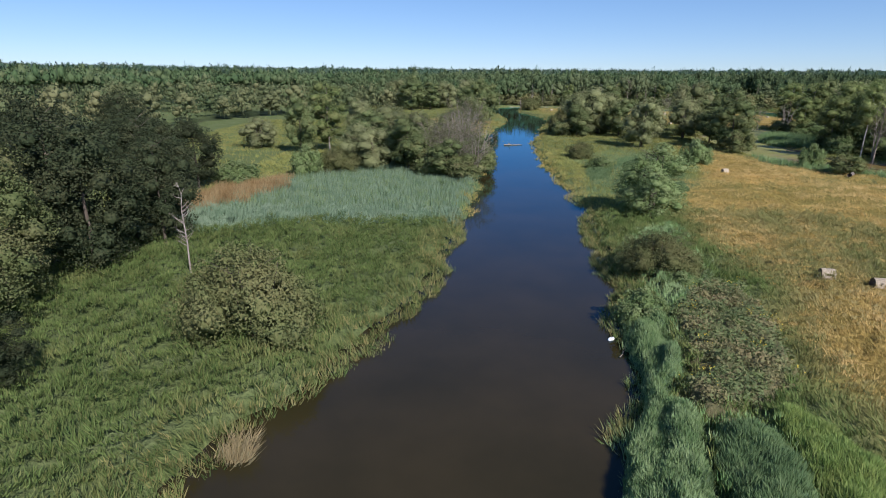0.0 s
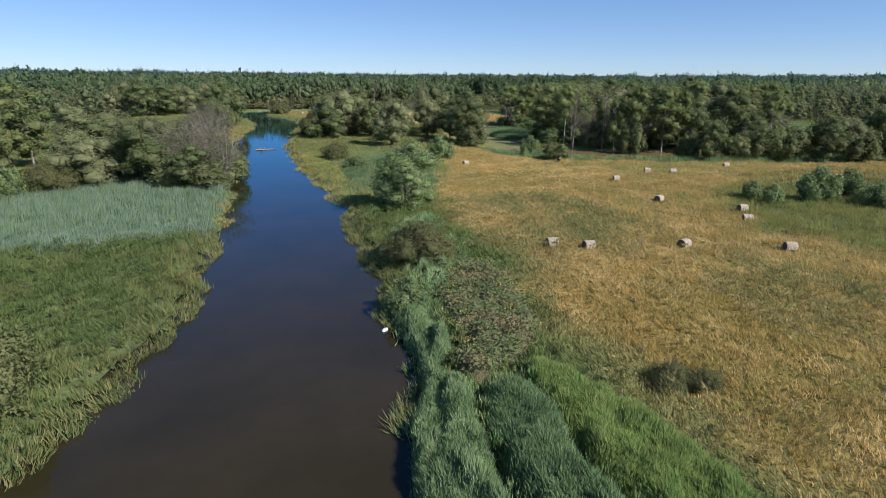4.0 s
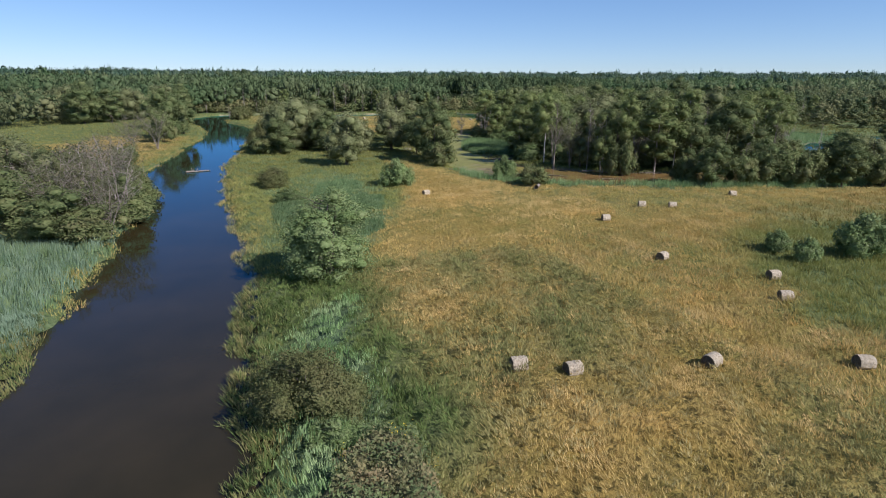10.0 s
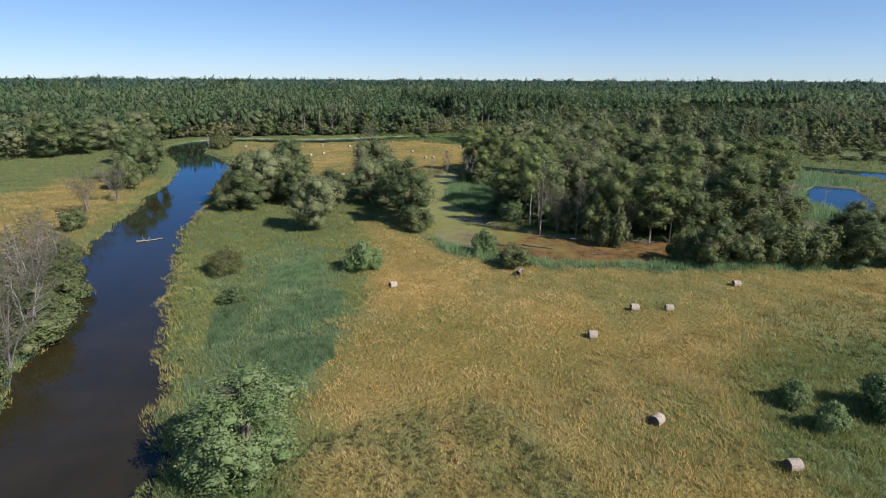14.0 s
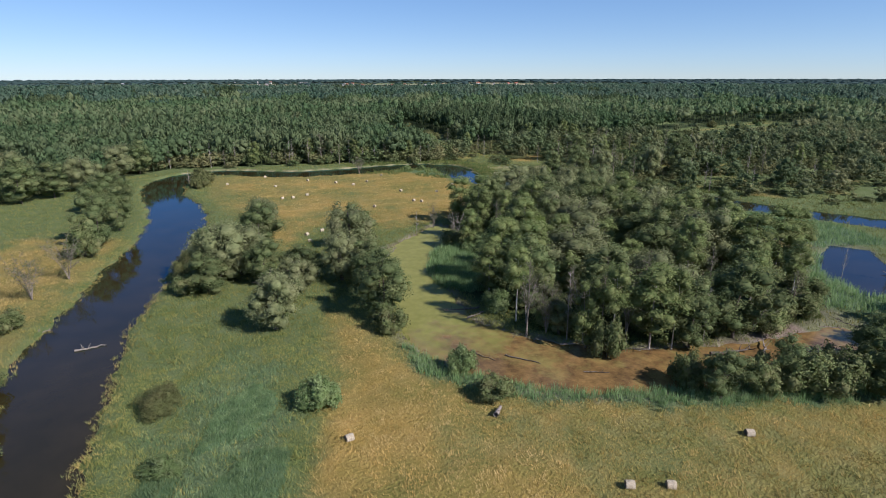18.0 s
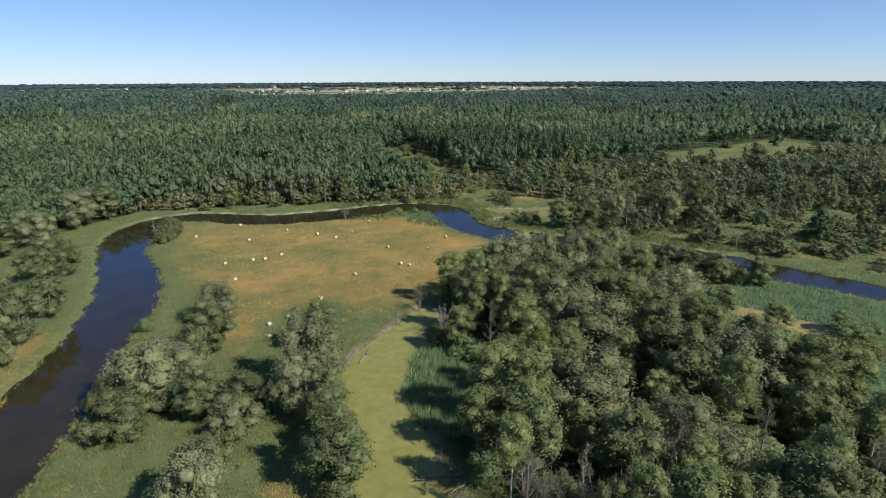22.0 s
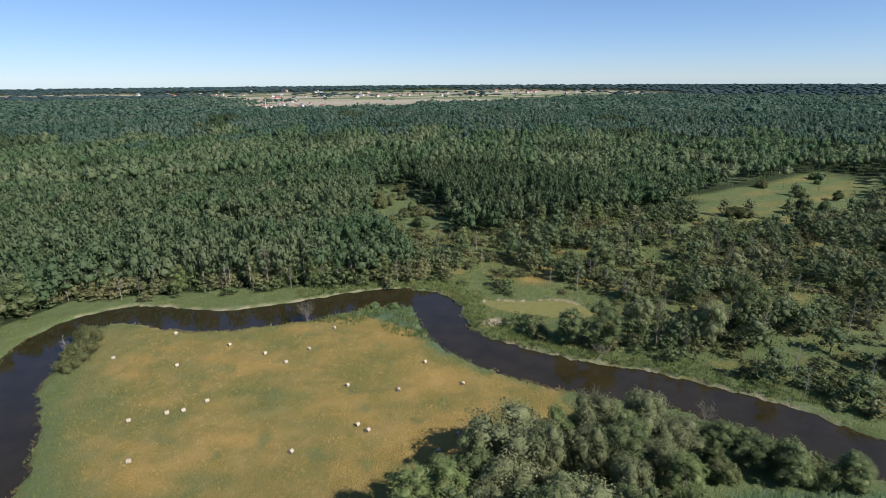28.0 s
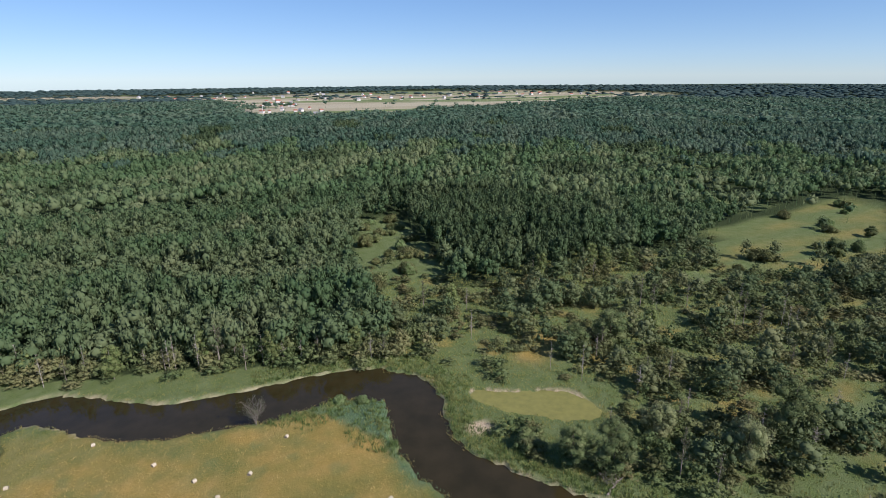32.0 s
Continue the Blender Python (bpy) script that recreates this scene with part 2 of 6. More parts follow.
GROUND = ground_material()
WATER = water_material("river_water", (0.022, 0.0175, 0.006), (0.031, 0.0235, 0.009), 0.03, 0.1)
DUCKWEED = water_material("duckweed_water", (0.05, 0.045, 0.02), (0.06, 0.05, 0.02), 0.05, 0.05, 0.9, ((0.138, 0.130, 0.031), (0.178, 0.164, 0.039)))
SHALLOW = water_material("shallow_brown_water", (0.10, 0.055, 0.025), (0.16, 0.09, 0.035), 0.08, 0.05, 0.45,
                         ((0.19, 0.12, 0.045), (0.24, 0.20, 0.05)))
def oxbow_material():
    """Duckweed in the north of the old arm, rusty shallows in the south."""
    m, t, bsdf = nodes_of("oxbow_water")
    geo = node(t, "ShaderNodeNewGeometry")
    xyz = node(t, "ShaderNodeSeparateXYZ")
    t.links.new(geo.outputs["Position"], xyz.inputs[0])
    add = node(t, "ShaderNodeMath")
    wob = node(t, "ShaderNodeMapRange", To_Min=-9.0, To_Max=9.0)
    t.links.new(noise_fac(t, 0.16, 6.0, 0.7), wob.inputs[0])
    t.links.new(xyz.outputs[1], add.inputs[0])
    t.links.new(wob.outputs[0], add.inputs[1])
    fac = node(t, "ShaderNodeMapRange", From_Min=117.0, From_Max=133.0)
    t.links.new(add.outputs[0], fac.inputs[0])
    weed = mixed(t, noise_fac(t, 0.5, 6.0), (0.15, 0.15, 0.032), (0.205, 0.195, 0.05))
    rust = mixed(t, noise_fac(t, 0.35, 7.0, 0.7), (0.07, 0.042, 0.018), (0.215, 0.13, 0.045))
    rust = mixed(t, noise_fac(t, 0.12, 6.0, 0.7, 0.5, 0.7), rust, (0.20, 0.165, 0.05))
    t.links.new(mixed(t, fac.outputs[0], rust, weed), bsdf.inputs["Base Color"])
    rr = node(t, "ShaderNodeMapRange", To_Min=0.22, To_Max=0.6)
    t.links.new(fac.outputs[0], rr.inputs[0])
    t.links.new(rr.outputs[0], bsdf.inputs["Roughness"])
    bsdf.inputs["IOR"].default_value = 1.33
    return m


OXBOW_WATER = oxbow_material()
POND = water_material("open_pond_water", (0.02, 0.018, 0.014), (0.03, 0.025, 0.018), 0.03, 0.04)


# ---- mesh helpers ----
K = 1.25        # metres for each unit of the plan below


def mesh_of(name, verts, faces, mats, smooth=False, tint=None, normals=None):
    """A mesh from numpy arrays: faces all triangles or all quads; normals, one a vertex, round the shading of leaf masses."""
    verts, faces = np.asarray(verts, np.float32) * K, np.asarray(faces, np.int32)
    me = bpy.data.meshes.new(name)
    n, k = faces.shape
    me.vertices.add(len(verts))
    me.vertices.foreach_set("co", verts.ravel())
    me.loops.add(n * k)
    me.loops.foreach_set("vertex_index", faces.ravel())
    me.polygons.add(n)
    me.polygons.foreach_set("loop_start", np.arange(0, n * k, k, dtype=np.int32))
    if smooth or normals is not None:
        me.polygons.foreach_set("use_smooth", np.ones(n, bool))
    if normals is not None:
        a = me.attributes.new("custom_normal", "FLOAT_VECTOR", "POINT")
        a.data.foreach_set("vector", np.asarray(normals, np.float32).ravel())
    if tint is not None:
        a = me.attributes.new("tint", "FLOAT", "POINT")
        a.data.foreach_set("value", np.asarray(tint, np.float32))
    for mt in (mats if isinstance(mats, (list, tuple)) else [mats]):
        me.materials.append(mt)
    me.update(calc_edges=True)
    return me


def part(name, me, parent, label=""):
    ob = new(name, me)
    ob.parent = parent
    return tagged(ob, label)


def spline(rows, step):
    """A smooth line through rows of numbers, at about every step metres."""
    p = np.array(rows, float)
    q = np.vstack([2 * p[0] - p[1], p, 2 * p[-1] - p[-2]])
    out = []
    for i in range(1, len(q) - 2):
        n = max(2, int(np.hypot(*(q[i + 1] - q[i])[:2]) / step))
        s = np.linspace(0, 1, n, endpoint=False)[:, None]
        a, b, c, d = q[i - 1], q[i], q[i + 1], q[i + 2]
        out.append(0.5 * (2 * b + (c - a) * s + (2 * a - 5 * b + 4 * c - d) * s ** 2 + (3 * b - a - 3 * c + d) * s ** 3))
    return np.vstack(out + [p[-1:]])


def inside(poly, x, y):
    p = np.array(poly, float)
    hit = np.zeros(x.shape, bool)
    for (x1, y1), (x2, y2) in zip(p, np.roll(p, -1, 0)):
        hit ^= ((y1 > y) != (y2 > y)) & (x < (x2 - x1) * (y - y1) / (y2 - y1 + 1e-9) + x1)
    return hit


def edge_distance(poly, x, y):
    """Metres inside the polygon's edge (negative outside)."""
    p = np.array(poly, float)
    best = np.full(x.shape, 1e9)
    for a, b in zip(p, np.roll(p, -1, 0)):
        d = b - a
        s = np.clip(((x - a[0]) * d[0] + (y - a[1]) * d[1]) / (d @ d), 0, 1)
        best = np.minimum(best, np.hypot(x - a[0] - s * d[0], y - a[1] - s * d[1]))
    return np.where(inside(poly, x, y), best, -best)


def strip_distance(line, x, y):
    """Metres from the edge of a band of rows x, y, half width: negative inside."""
    best = np.full(x.shape, 1e9)
    near = (x > line[:, 0].min() - 60) & (x < line[:, 0].max() + 60) & (y > line[:, 1].min() - 60) & (y < line[:, 1].max() + 60)
    xs, ys = x[near], y[near]
    b = np.full(xs.shape, 1e9)
    for px_, py_, hw in line:
        b = np.minimum(b, np.hypot(xs - px_, ys - py_) - hw)
    best[near] = b
    return best


def lumps(x, y, size, seed=0.0):
    """Smooth random hills in -1..1, cheap and seeded."""
    r = np.random.RandomState(int(seed * 10) + 5)
    out = np.zeros(np.shape(x))
    for k in range(6):
        a, ph = r.uniform(0, 6.28), r.uniform(0, 6.28)
        f = 6.28 / size * r.uniform(0.6, 1.9)
        out += np.sin((x * math.cos(a) + y * math.sin(a)) * f + ph)
    return out / 3.0


# ---- plan: waters and zones (metres) ----
RIVER = spline([
    (6, -90, 8), (8, -30, 7.5), (10, 10, 7.2), (11, 26, 7), (14.2, 33, 6.3), (16, 39, 6), (17.3, 45, 5.8), (18.2, 52, 5.8),
    (19.5, 59, 5.5), (20.6, 66, 5.4), (21.7, 81, 4.9), (22, 93, 5), (23.2, 106, 5), (23.2, 114, 5.6), (24.8, 125, 5.3),
    (28.5, 140, 5.4), (30.7, 152, 5.6), (34, 165, 5.4), (37, 178, 6), (38, 190, 6), (37.5, 205, 6)], 1.2)
RIVER_BEND = spline([
    (37.5, 205, 6), (35.3, 220, 5.2), (35.8, 236, 6.2), (38.5, 249, 5.6), (46, 256, 5.4), (55, 257, 5.2), (64, 251, 5.6), (73, 244, 6),
    (85, 240, 6.4), (106, 239, 7), (118, 239.2, 6.2), (128, 236, 6.6), (134.5, 228, 6), (132, 216, 5.7), (131.5, 204, 5.5),
    (135.5, 193.5, 6), (143, 182, 6.4), (151.5, 173, 6.3), (159.5, 165.5, 6), (166, 156, 5.8), (171.5, 147, 6.2), (175.5, 136, 6),
    (181.5, 122.5, 5), (190, 104, 5.5), (205, 84, 5.5), (230, 70, 6)], 1.2)
OXBOW = spline([(92, 151, 1.6), (87, 144.5, 3.6), (80, 138.5, 4.3), (73.5, 130, 5), (71, 122, 4.4), (70.5, 114, 4.5), (69, 106, 4.6),
                (69.3, 100, 5), (73, 92, 5.4), (79, 86.5, 5), (86, 82.5, 4.2), (96, 78.5, 4.2), (106, 75.5, 4.5), (116, 74, 4.5)], 0.8)
POOL_BLUE = spline([(138, 84, 2.5), (144, 90, 5), (151, 94, 4.5), (158, 98, 3)], 0.8)
POOL_EAST = spline([(148, 123.5, 1.8), (149, 117, 3.4), (151, 111.5, 4.2), (152, 106, 3)], 0.8)
POOL_NORTH = spline([(149.5, 220, 1.6), (155, 214.5, 3.2), (161, 211, 4.6), (166, 207.5, 5.0), (169.5, 203, 1.8)], 0.8)
DRY_MEADOW = [(26, 6), (29, 34), (31, 41), (32.5, 55), (37, 69), (44, 80), (49, 88), (53, 101), (57, 116), (60, 110), (61, 99), (64, 89),
              (71, 83), (83, 75), (100, 67), (125, 60), (170, 52), (150, 40), (91, 54), (71, 57), (61, 50), (56, 42), (57, 30), (62, 0)]
DRY_HEAD = [(48, 248), (66, 243), (100, 229), (116, 229), (124, 214), (123, 199), (128, 187), (139, 173), (134, 165), (118, 163), (104, 158), (92, 157),
            (81, 154), (78, 166), (64, 163), (57, 150), (52, 170), (50, 190), (47, 215)]
DRY_WEST = [(-2, 116), (13, 118), (21, 150), (25, 172), (10, 182), (-8, 150)]
REED_WEST = [(-14, 52), (-1, 57), (13, 58), (16, 80), (17, 104), (10, 108), (0, 95), (-8, 72)]
REED_BANK = [(16.8, 19), (19.2, 19), (19.7, 24), (20.7, 27), (21.5, 29), (21.1, 31), (22.5, 33), (23.2, 36.5), (23.8, 38.6), (21.4, 38), (20.9, 34), (20.2, 31), (18.8, 28.5), (17.5, 25)]
REED_DOME = [(19.9, 19), (22.3, 19), (22.5, 23.5), (23.3, 26), (23.6, 28.2), (21.8, 28.5), (21, 26.8), (20, 24)]
SEDGE_DOME = [(22.7, 19), (26.2, 19), (26.4, 25), (25.4, 29.5), (24.4, 29.6), (23.9, 28), (23.6, 26), (22.8, 23.5)]
REED_TUFTS = [(23.9, 38.8), (26, 39.2), (27.6, 42.4), (28.4, 46), (30, 51), (31, 56), (28, 54), (25.6, 49), (23.8, 43)]
REED_SHORE = [(62, 101), (66, 91), (74, 83.5), (90, 76), (112, 69), (112, 64), (98, 68), (82, 75.5), (69, 83.5), (61, 93)]
REED_EAST = [(137, 124), (138.5, 137), (148, 138), (160, 132), (172, 126), (176, 110), (170, 96), (150, 104), (141, 118)]
REED_ISLE = [(76.5, 126), (81, 136), (85, 139), (89, 136), (88, 123), (84, 114), (79, 112.5), (75.5, 117)]
REED_MEADOW = [(31, 66), (30, 74), (33, 86), (36, 98), (42, 106), (47, 103), (45, 92), (41, 80), (39, 72), (34, 69)]
REED_POOL = [(122, 86), (138, 95), (148, 100), (152, 92), (140, 82), (128, 77)]
REED_HEAD = [(112, 230), (128, 229), (125, 214), (125, 204), (130, 192), (124, 200), (122, 215)]
GLADE = [(146, 284), (145, 304), (153, 338), (172, 398), (190, 400), (184, 347), (179, 312), (171, 286)]
EAST_FIELD = [(275, 256), (340, 226), (475, 290), (450, 322), (378, 306), (322, 300)]
GLADE_B = [(380, 440), (425, 385), (445, 395), (400, 452)]
ISLAND = [(77, 112), (86, 135), (93, 146), (97, 156), (105, 159), (118, 159), (133, 158), (139, 147), (136.5, 136), (135, 124), (136, 115), (142, 104),
          (136, 92), (122, 82), (104, 80.5), (92, 86), (81, 97)]
FARMLAND = [(195, 1175), (314, 1105), (434, 1150), (622, 1240), (888, 1350), (1317, 1480), (1760, 1560), (1900, 2100), (1500, 2900),
            (300, 2900), (-1500, 3000), (-1200, 2750), (84, 2250), (190, 1900)]
VALLEY = [(-500, -200), (-140, 60), (-60, 120), (-50, 180), (-20, 215), (8, 240), (25, 262), (41, 276), (54, 271), (81, 265), (97, 258), (123, 251),
          (150, 247), (168, 236), (182, 222), (176, 200), (156, 191), (170, 169), (181, 152), (193, 123), (215, 95), (260, 60), (300, -40), (300, -200)]

waters = (RIVER, RIVER_BEND)
ponds = (OXBOW, POOL_BLUE, POOL_EAST, POOL_NORTH)


def soft(d, w=2.0):
    return np.clip(d / w + 0.5, 0, 1)


def axis(lo, hi, step, far):
    mid = np.arange(lo, hi + step, step)
    grow = step * np.cumsum(1.13 ** np.arange(1, 200))
    grow = grow[grow < far]
    return np.r_[(lo - grow)[::-1], mid, hi + grow]


def river_distance(x, y):
    d = np.minimum(strip_distance(RIVER, x, y), strip_distance(RIVER_BEND, x, y))
    return d + 0.5 * lumps(x, y, 7, 1) + 0.3 * lumps(x, y, 2.6, 2)


def pond_distance(x, y):
    d = np.full(x.shape, 1e9)
    for line in ponds:
        d = np.minimum(d, strip_distance(line, x, y))
    return d + 0.4 * lumps(x, y, 5, 3)


def dryness(x, y):
    d = np.maximum(edge_distance(DRY_MEADOW, x, y), edge_distance(DRY_HEAD, x, y))
    out = np.clip(soft(d + 1.2 * lumps(x, y, 9, 4), 4.0), 0, 1)
    gold = np.exp(-((x - 54) / 11) ** 2 - ((y - 71) / 14) ** 2) + 0.8 * np.exp(-((x - 33) / 7) ** 2 - ((y - 33) / 9) ** 2) + 0.6 * np.exp(-((x + 2.2 * y - 255) / 12) ** 2)
    near = np.clip(0.68 - 0.4 * np.exp(-((x - 43) / 9) ** 2 - ((y - 53) / 8) ** 2) - 0.26 * np.clip((x - 56) / 12, 0, 1) + 0.42 * gold + 0.2 * lumps(x, y, 20, 15) + 0.14 * lumps(x, y, 6, 27), 0.3, 1)
    head = np.clip(0.66 + 0.3 * np.clip((x - 85) / 30, 0, 1) - 0.4 * np.clip((60 - x) / 9, 0, 1) - 0.25 * np.clip((y - 226) / 12, 0, 1) - 0.45 * (lumps(x, y, 12, 29) > 0.95) + 0.17 * lumps(x, y, 26, 14) + 0.15 * lumps(x, y, 7, 18), 0.3, 0.92)
    out *= np.where(y > 140, head, near)
    scrub = (x + y > 325) & (x > 140) & (y < 300) & (x < 330)
    out = np.maximum(out, np.where(scrub, np.clip(lumps(x, y, 19, 17) * 0.9 - 0.4, 0, 0.5) * np.clip((np.hypot(x - 153, y - 212) - 18) / 8, 0, 1), 0))
    for cx, cy, w in ((242, 289, 5), (181, 238, 4), (196, 188, 4), (172, 232, 5), (186, 222, 4), (210, 204, 4)):
        out = np.maximum(out, np.exp(-((x - cx) / w) ** 2 - ((y - cy) / w) ** 2))
    out = np.maximum(out, (0.1 + 0.35 * lumps(x, y, 30, 28)).clip(0, 0.7) * soft(edge_distance(EAST_FIELD, x, y), 6.0))
    return np.maximum(out, 0.7 * soft(edge_distance(DRY_WEST, x, y) + 3 * lumps(x, y, 14, 16), 8.0))


def reediness(x, y):
    d = np.full(x.shape, -1e9)
    for poly in (REED_WEST, REED_SHORE, REED_EAST, REED_ISLE, REED_HEAD, REED_BANK, REED_DOME, REED_TUFTS, REED_POOL):
        d = np.maximum(d, edge_distance(poly, x, y))
    return np.maximum(soft(d + 0.8 * lumps(x, y, 6, 5), 2.0), 0.6 * soft(edge_distance(REED_MEADOW, x, y) + 3.0 * lumps(x, y, 7, 19), 4.0))


def outer_bank(x, y):
    return (y > 242) & (x > 40) & (x < 145) | (x + y > 322) & (x > 138)


def woods_share(x, y):
    """0 to 1: how densely trees stand there."""
    out = np.where(inside(VALLEY, x, y), 0.0, 1.0)
    scrub = (x > 140) & (y < 285) & (x < 300) & ~inside(VALLEY, x, y)
    out = np.where(scrub, np.clip(0.15 + 0.26 * lumps(x, y, 34, 6), 0.04, 0.8), out)
    west = (x < -20) & (y < 260) & (y > -200) & ~inside(VALLEY, x, y)
    out = np.where(west, np.clip(0.5 + 0.9 * lumps(x, y, 70, 7), 0.0, 1.0), out)
    for poly in (GLADE, EAST_FIELD, GLADE_B):
        out = np.where(edge_distance(poly, x, y) > -2, 0.03, out)
    out = np.where(edge_distance(FARMLAND, x, y) > 0, np.where(lumps(x, y + 0.35 * x, 330, 13) + np.clip((y - 1700) / 1500, 0, 0.5) > 0.75, 0.6, 0.02), out)
    clear = lumps(x, y, 160, 8)
    out = np.where((clear > 1.25) & (out > 0.5), 0.15, out)
    return out


def ground_z(x, y):
    r = np.hypot(x - 100, y - 118)
    z = 0.12 * lumps(x, y, 11, 9) + 0.07 * lumps(x, y, 3.5, 10)
    rd, pd = river_distance(x, y), pond_distance(x, y)
    z = np.where(rd < 1.2, z + (rd - 1.2).clip(-2.6, 0) * 0.9, z)
    z = np.where(pd < 1.5, np.minimum(z, 0.0) + (pd - 1.5).clip(-2.2, 0) * 0.3, z)
    z = z + np.clip((r - 1900) / 1950, 0, 1) ** 1.3 * 11
    z = z + 8 * np.clip((r - 380) / 270, 0, 1) ** 2 * (1 - np.clip((r - 820) / 260, 0, 1))
    return z + 0.4 * np.exp(-((x - 37) / 9) ** 2 - ((y - 43) / 12) ** 2)


# ---- the large structure ----
gx, gy = axis(-45, 190, 1.25, 3900), axis(-5, 275, 1.25, 3900)
GX, GY = np.meshgrid(gx, gy)
px_, py_ = GX.ravel(), GY.ravel()
gz = ground_z(px_, py_)
nx, ny = len(gx), len(gy)
idx = np.arange(nx * ny).reshape(ny, nx)
quads = np.stack([idx[:-1, :-1], idx[:-1, 1:], idx[1:, 1:], idx[1:, :-1]], -1).reshape(-1, 4)
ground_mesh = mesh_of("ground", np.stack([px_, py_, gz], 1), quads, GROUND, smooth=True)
rd, pd = river_distance(px_, py_), pond_distance(px_, py_)
zone = np.ones((len(px_), 4), np.float32)
zone[:, 0] = dryness(px_, py_)
mud = np.clip(1 - (pd - 0.3) / 2.2, 0, 1)
mud = np.maximum(mud, soft(edge_distance([(104, 82), (116, 83), (126, 85), (122, 77), (114, 71), (106, 72)], px_, py_)
                           + lumps(px_, py_, 6, 11), 2.0))
mud *= np.where(np.hypot(px_ - 160, py_ - 213) < 26, 0.0, 1.0)
mud *= np.where(px_ > 113, 0.35, 1.0)
zone[:, 1] = mud
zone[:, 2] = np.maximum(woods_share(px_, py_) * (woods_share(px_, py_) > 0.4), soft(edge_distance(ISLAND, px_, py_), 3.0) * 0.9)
zone_b = np.ones((len(px_), 4), np.float32)
outer = outer_bank(px_, py_)
sand = np.where(outer, np.clip(1.3 - np.abs(rd - 0.45) / 0.8, 0, 1) * (0.5 + 0.6 * lumps(px_, py_, 9, 12)).clip(0, 0.9), 0)
sand = np.maximum(sand, soft(2.3 - np.hypot((px_ - 143.5) * 0.8, py_ - 208.5), 1.2))
rim = strip_distance(POOL_NORTH, px_, py_)
sand = np.maximum(sand, np.clip(1.4 - np.abs(rim - 0.6) / 0.9, 0, 1) * ((py_ + 0.75 * px_ > 333) & (lumps(px_, py_, 8, 26) > -0.3)))
zone_b[:, 0] = sand
zone_b[:, 1] = reediness(px_, py_)
zone_b[:, 2] = soft(edge_distance(FARMLAND, px_, py_), 20.0)
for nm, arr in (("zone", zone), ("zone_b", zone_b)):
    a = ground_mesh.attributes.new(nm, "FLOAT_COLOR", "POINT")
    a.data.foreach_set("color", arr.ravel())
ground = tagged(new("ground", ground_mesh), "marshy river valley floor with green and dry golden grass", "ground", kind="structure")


def ribbon(name, line, z, extra, mat, label):
    p = np.array(line)
    head, tail = 2 * p[:1] - p[3:4], 2 * p[-1:] - p[-4:-3]
    head[:, 2], tail[:, 2] = p[0, 2], p[-1, 2]
    p = np.concatenate([head, p, tail])
    d = np.gradient(p[:, :2], axis=0)
    d /= np.hypot(d[:, 0], d[:, 1])[:, None]
    n = np.stack([-d[:, 1], d[:, 0]], 1)
    w = (p[:, 2] + extra)[:, None]
    a, b = p[:, :2] + n * w, p[:, :2] - n * w
    k = len(p)
    v = np.zeros((2 * k, 3))
    v[:k, :2], v[k:, :2], v[:, 2] = a, b, z
    i = np.arange(k - 1)
    return tagged(new(name, mesh_of(name, v, np.stack([i, i + k, i + k + 1, i + 1], 1), mat)), label, "water", kind="structure")


gx, gy = np.meshgrid(np.arange(-16.0, 246.0), np.arange(-98.0, 272.0))
d_river, d_bend = (strip_distance(w, gx.ravel() + 0.5, gy.ravel() + 0.5) for w in waters)
k = gx.shape[1] + 1
for nm, mine, other, label in (("water_river", d_river, d_bend, "calm dark brown river reflecting the blue sky"),
                               ("water_river_bend", d_bend, d_river + 1e-6, "dark river winding round the hay meadow")):
    cell = np.nonzero((mine < 1.8) & (mine < other))[0]
    i, j = np.divmod(cell, gx.shape[1])
    c = i * k + j
    used, faces = np.unique(np.stack([c, c + 1, c + k + 1, c + k], 1), return_inverse=True)
    v = np.stack([used % k - 16.0, used // k - 98.0, np.full(len(used), -0.5)], 1)
    tagged(new(nm, mesh_of(nm, v, faces.reshape(-1, 4), WATER)), label, "water", kind="structure")
ribbon("water_oxbow", OXBOW, -0.25, 1.8, OXBOW_WATER, "old river arm with duckweed turning to rusty shallows")
ribbon("water_pool_blue", POOL_BLUE, -0.25, 1.8, POND, "small open pool reflecting the sky")
ribbon("water_pool_east", POOL_EAST, -0.25, 1.8, SHALLOW, "shallow pool with yellow weed among reeds")
ribbon("water_pool_north", POOL_NORTH, -0.25, 1.8, DUCKWEED, "flat pool filled with pale green weed")


# ---- trees ----
def unit(r, n):
    v = r.normal(size=(n, 3))
    return v / np.linalg.norm(v, axis=1)[:, None]


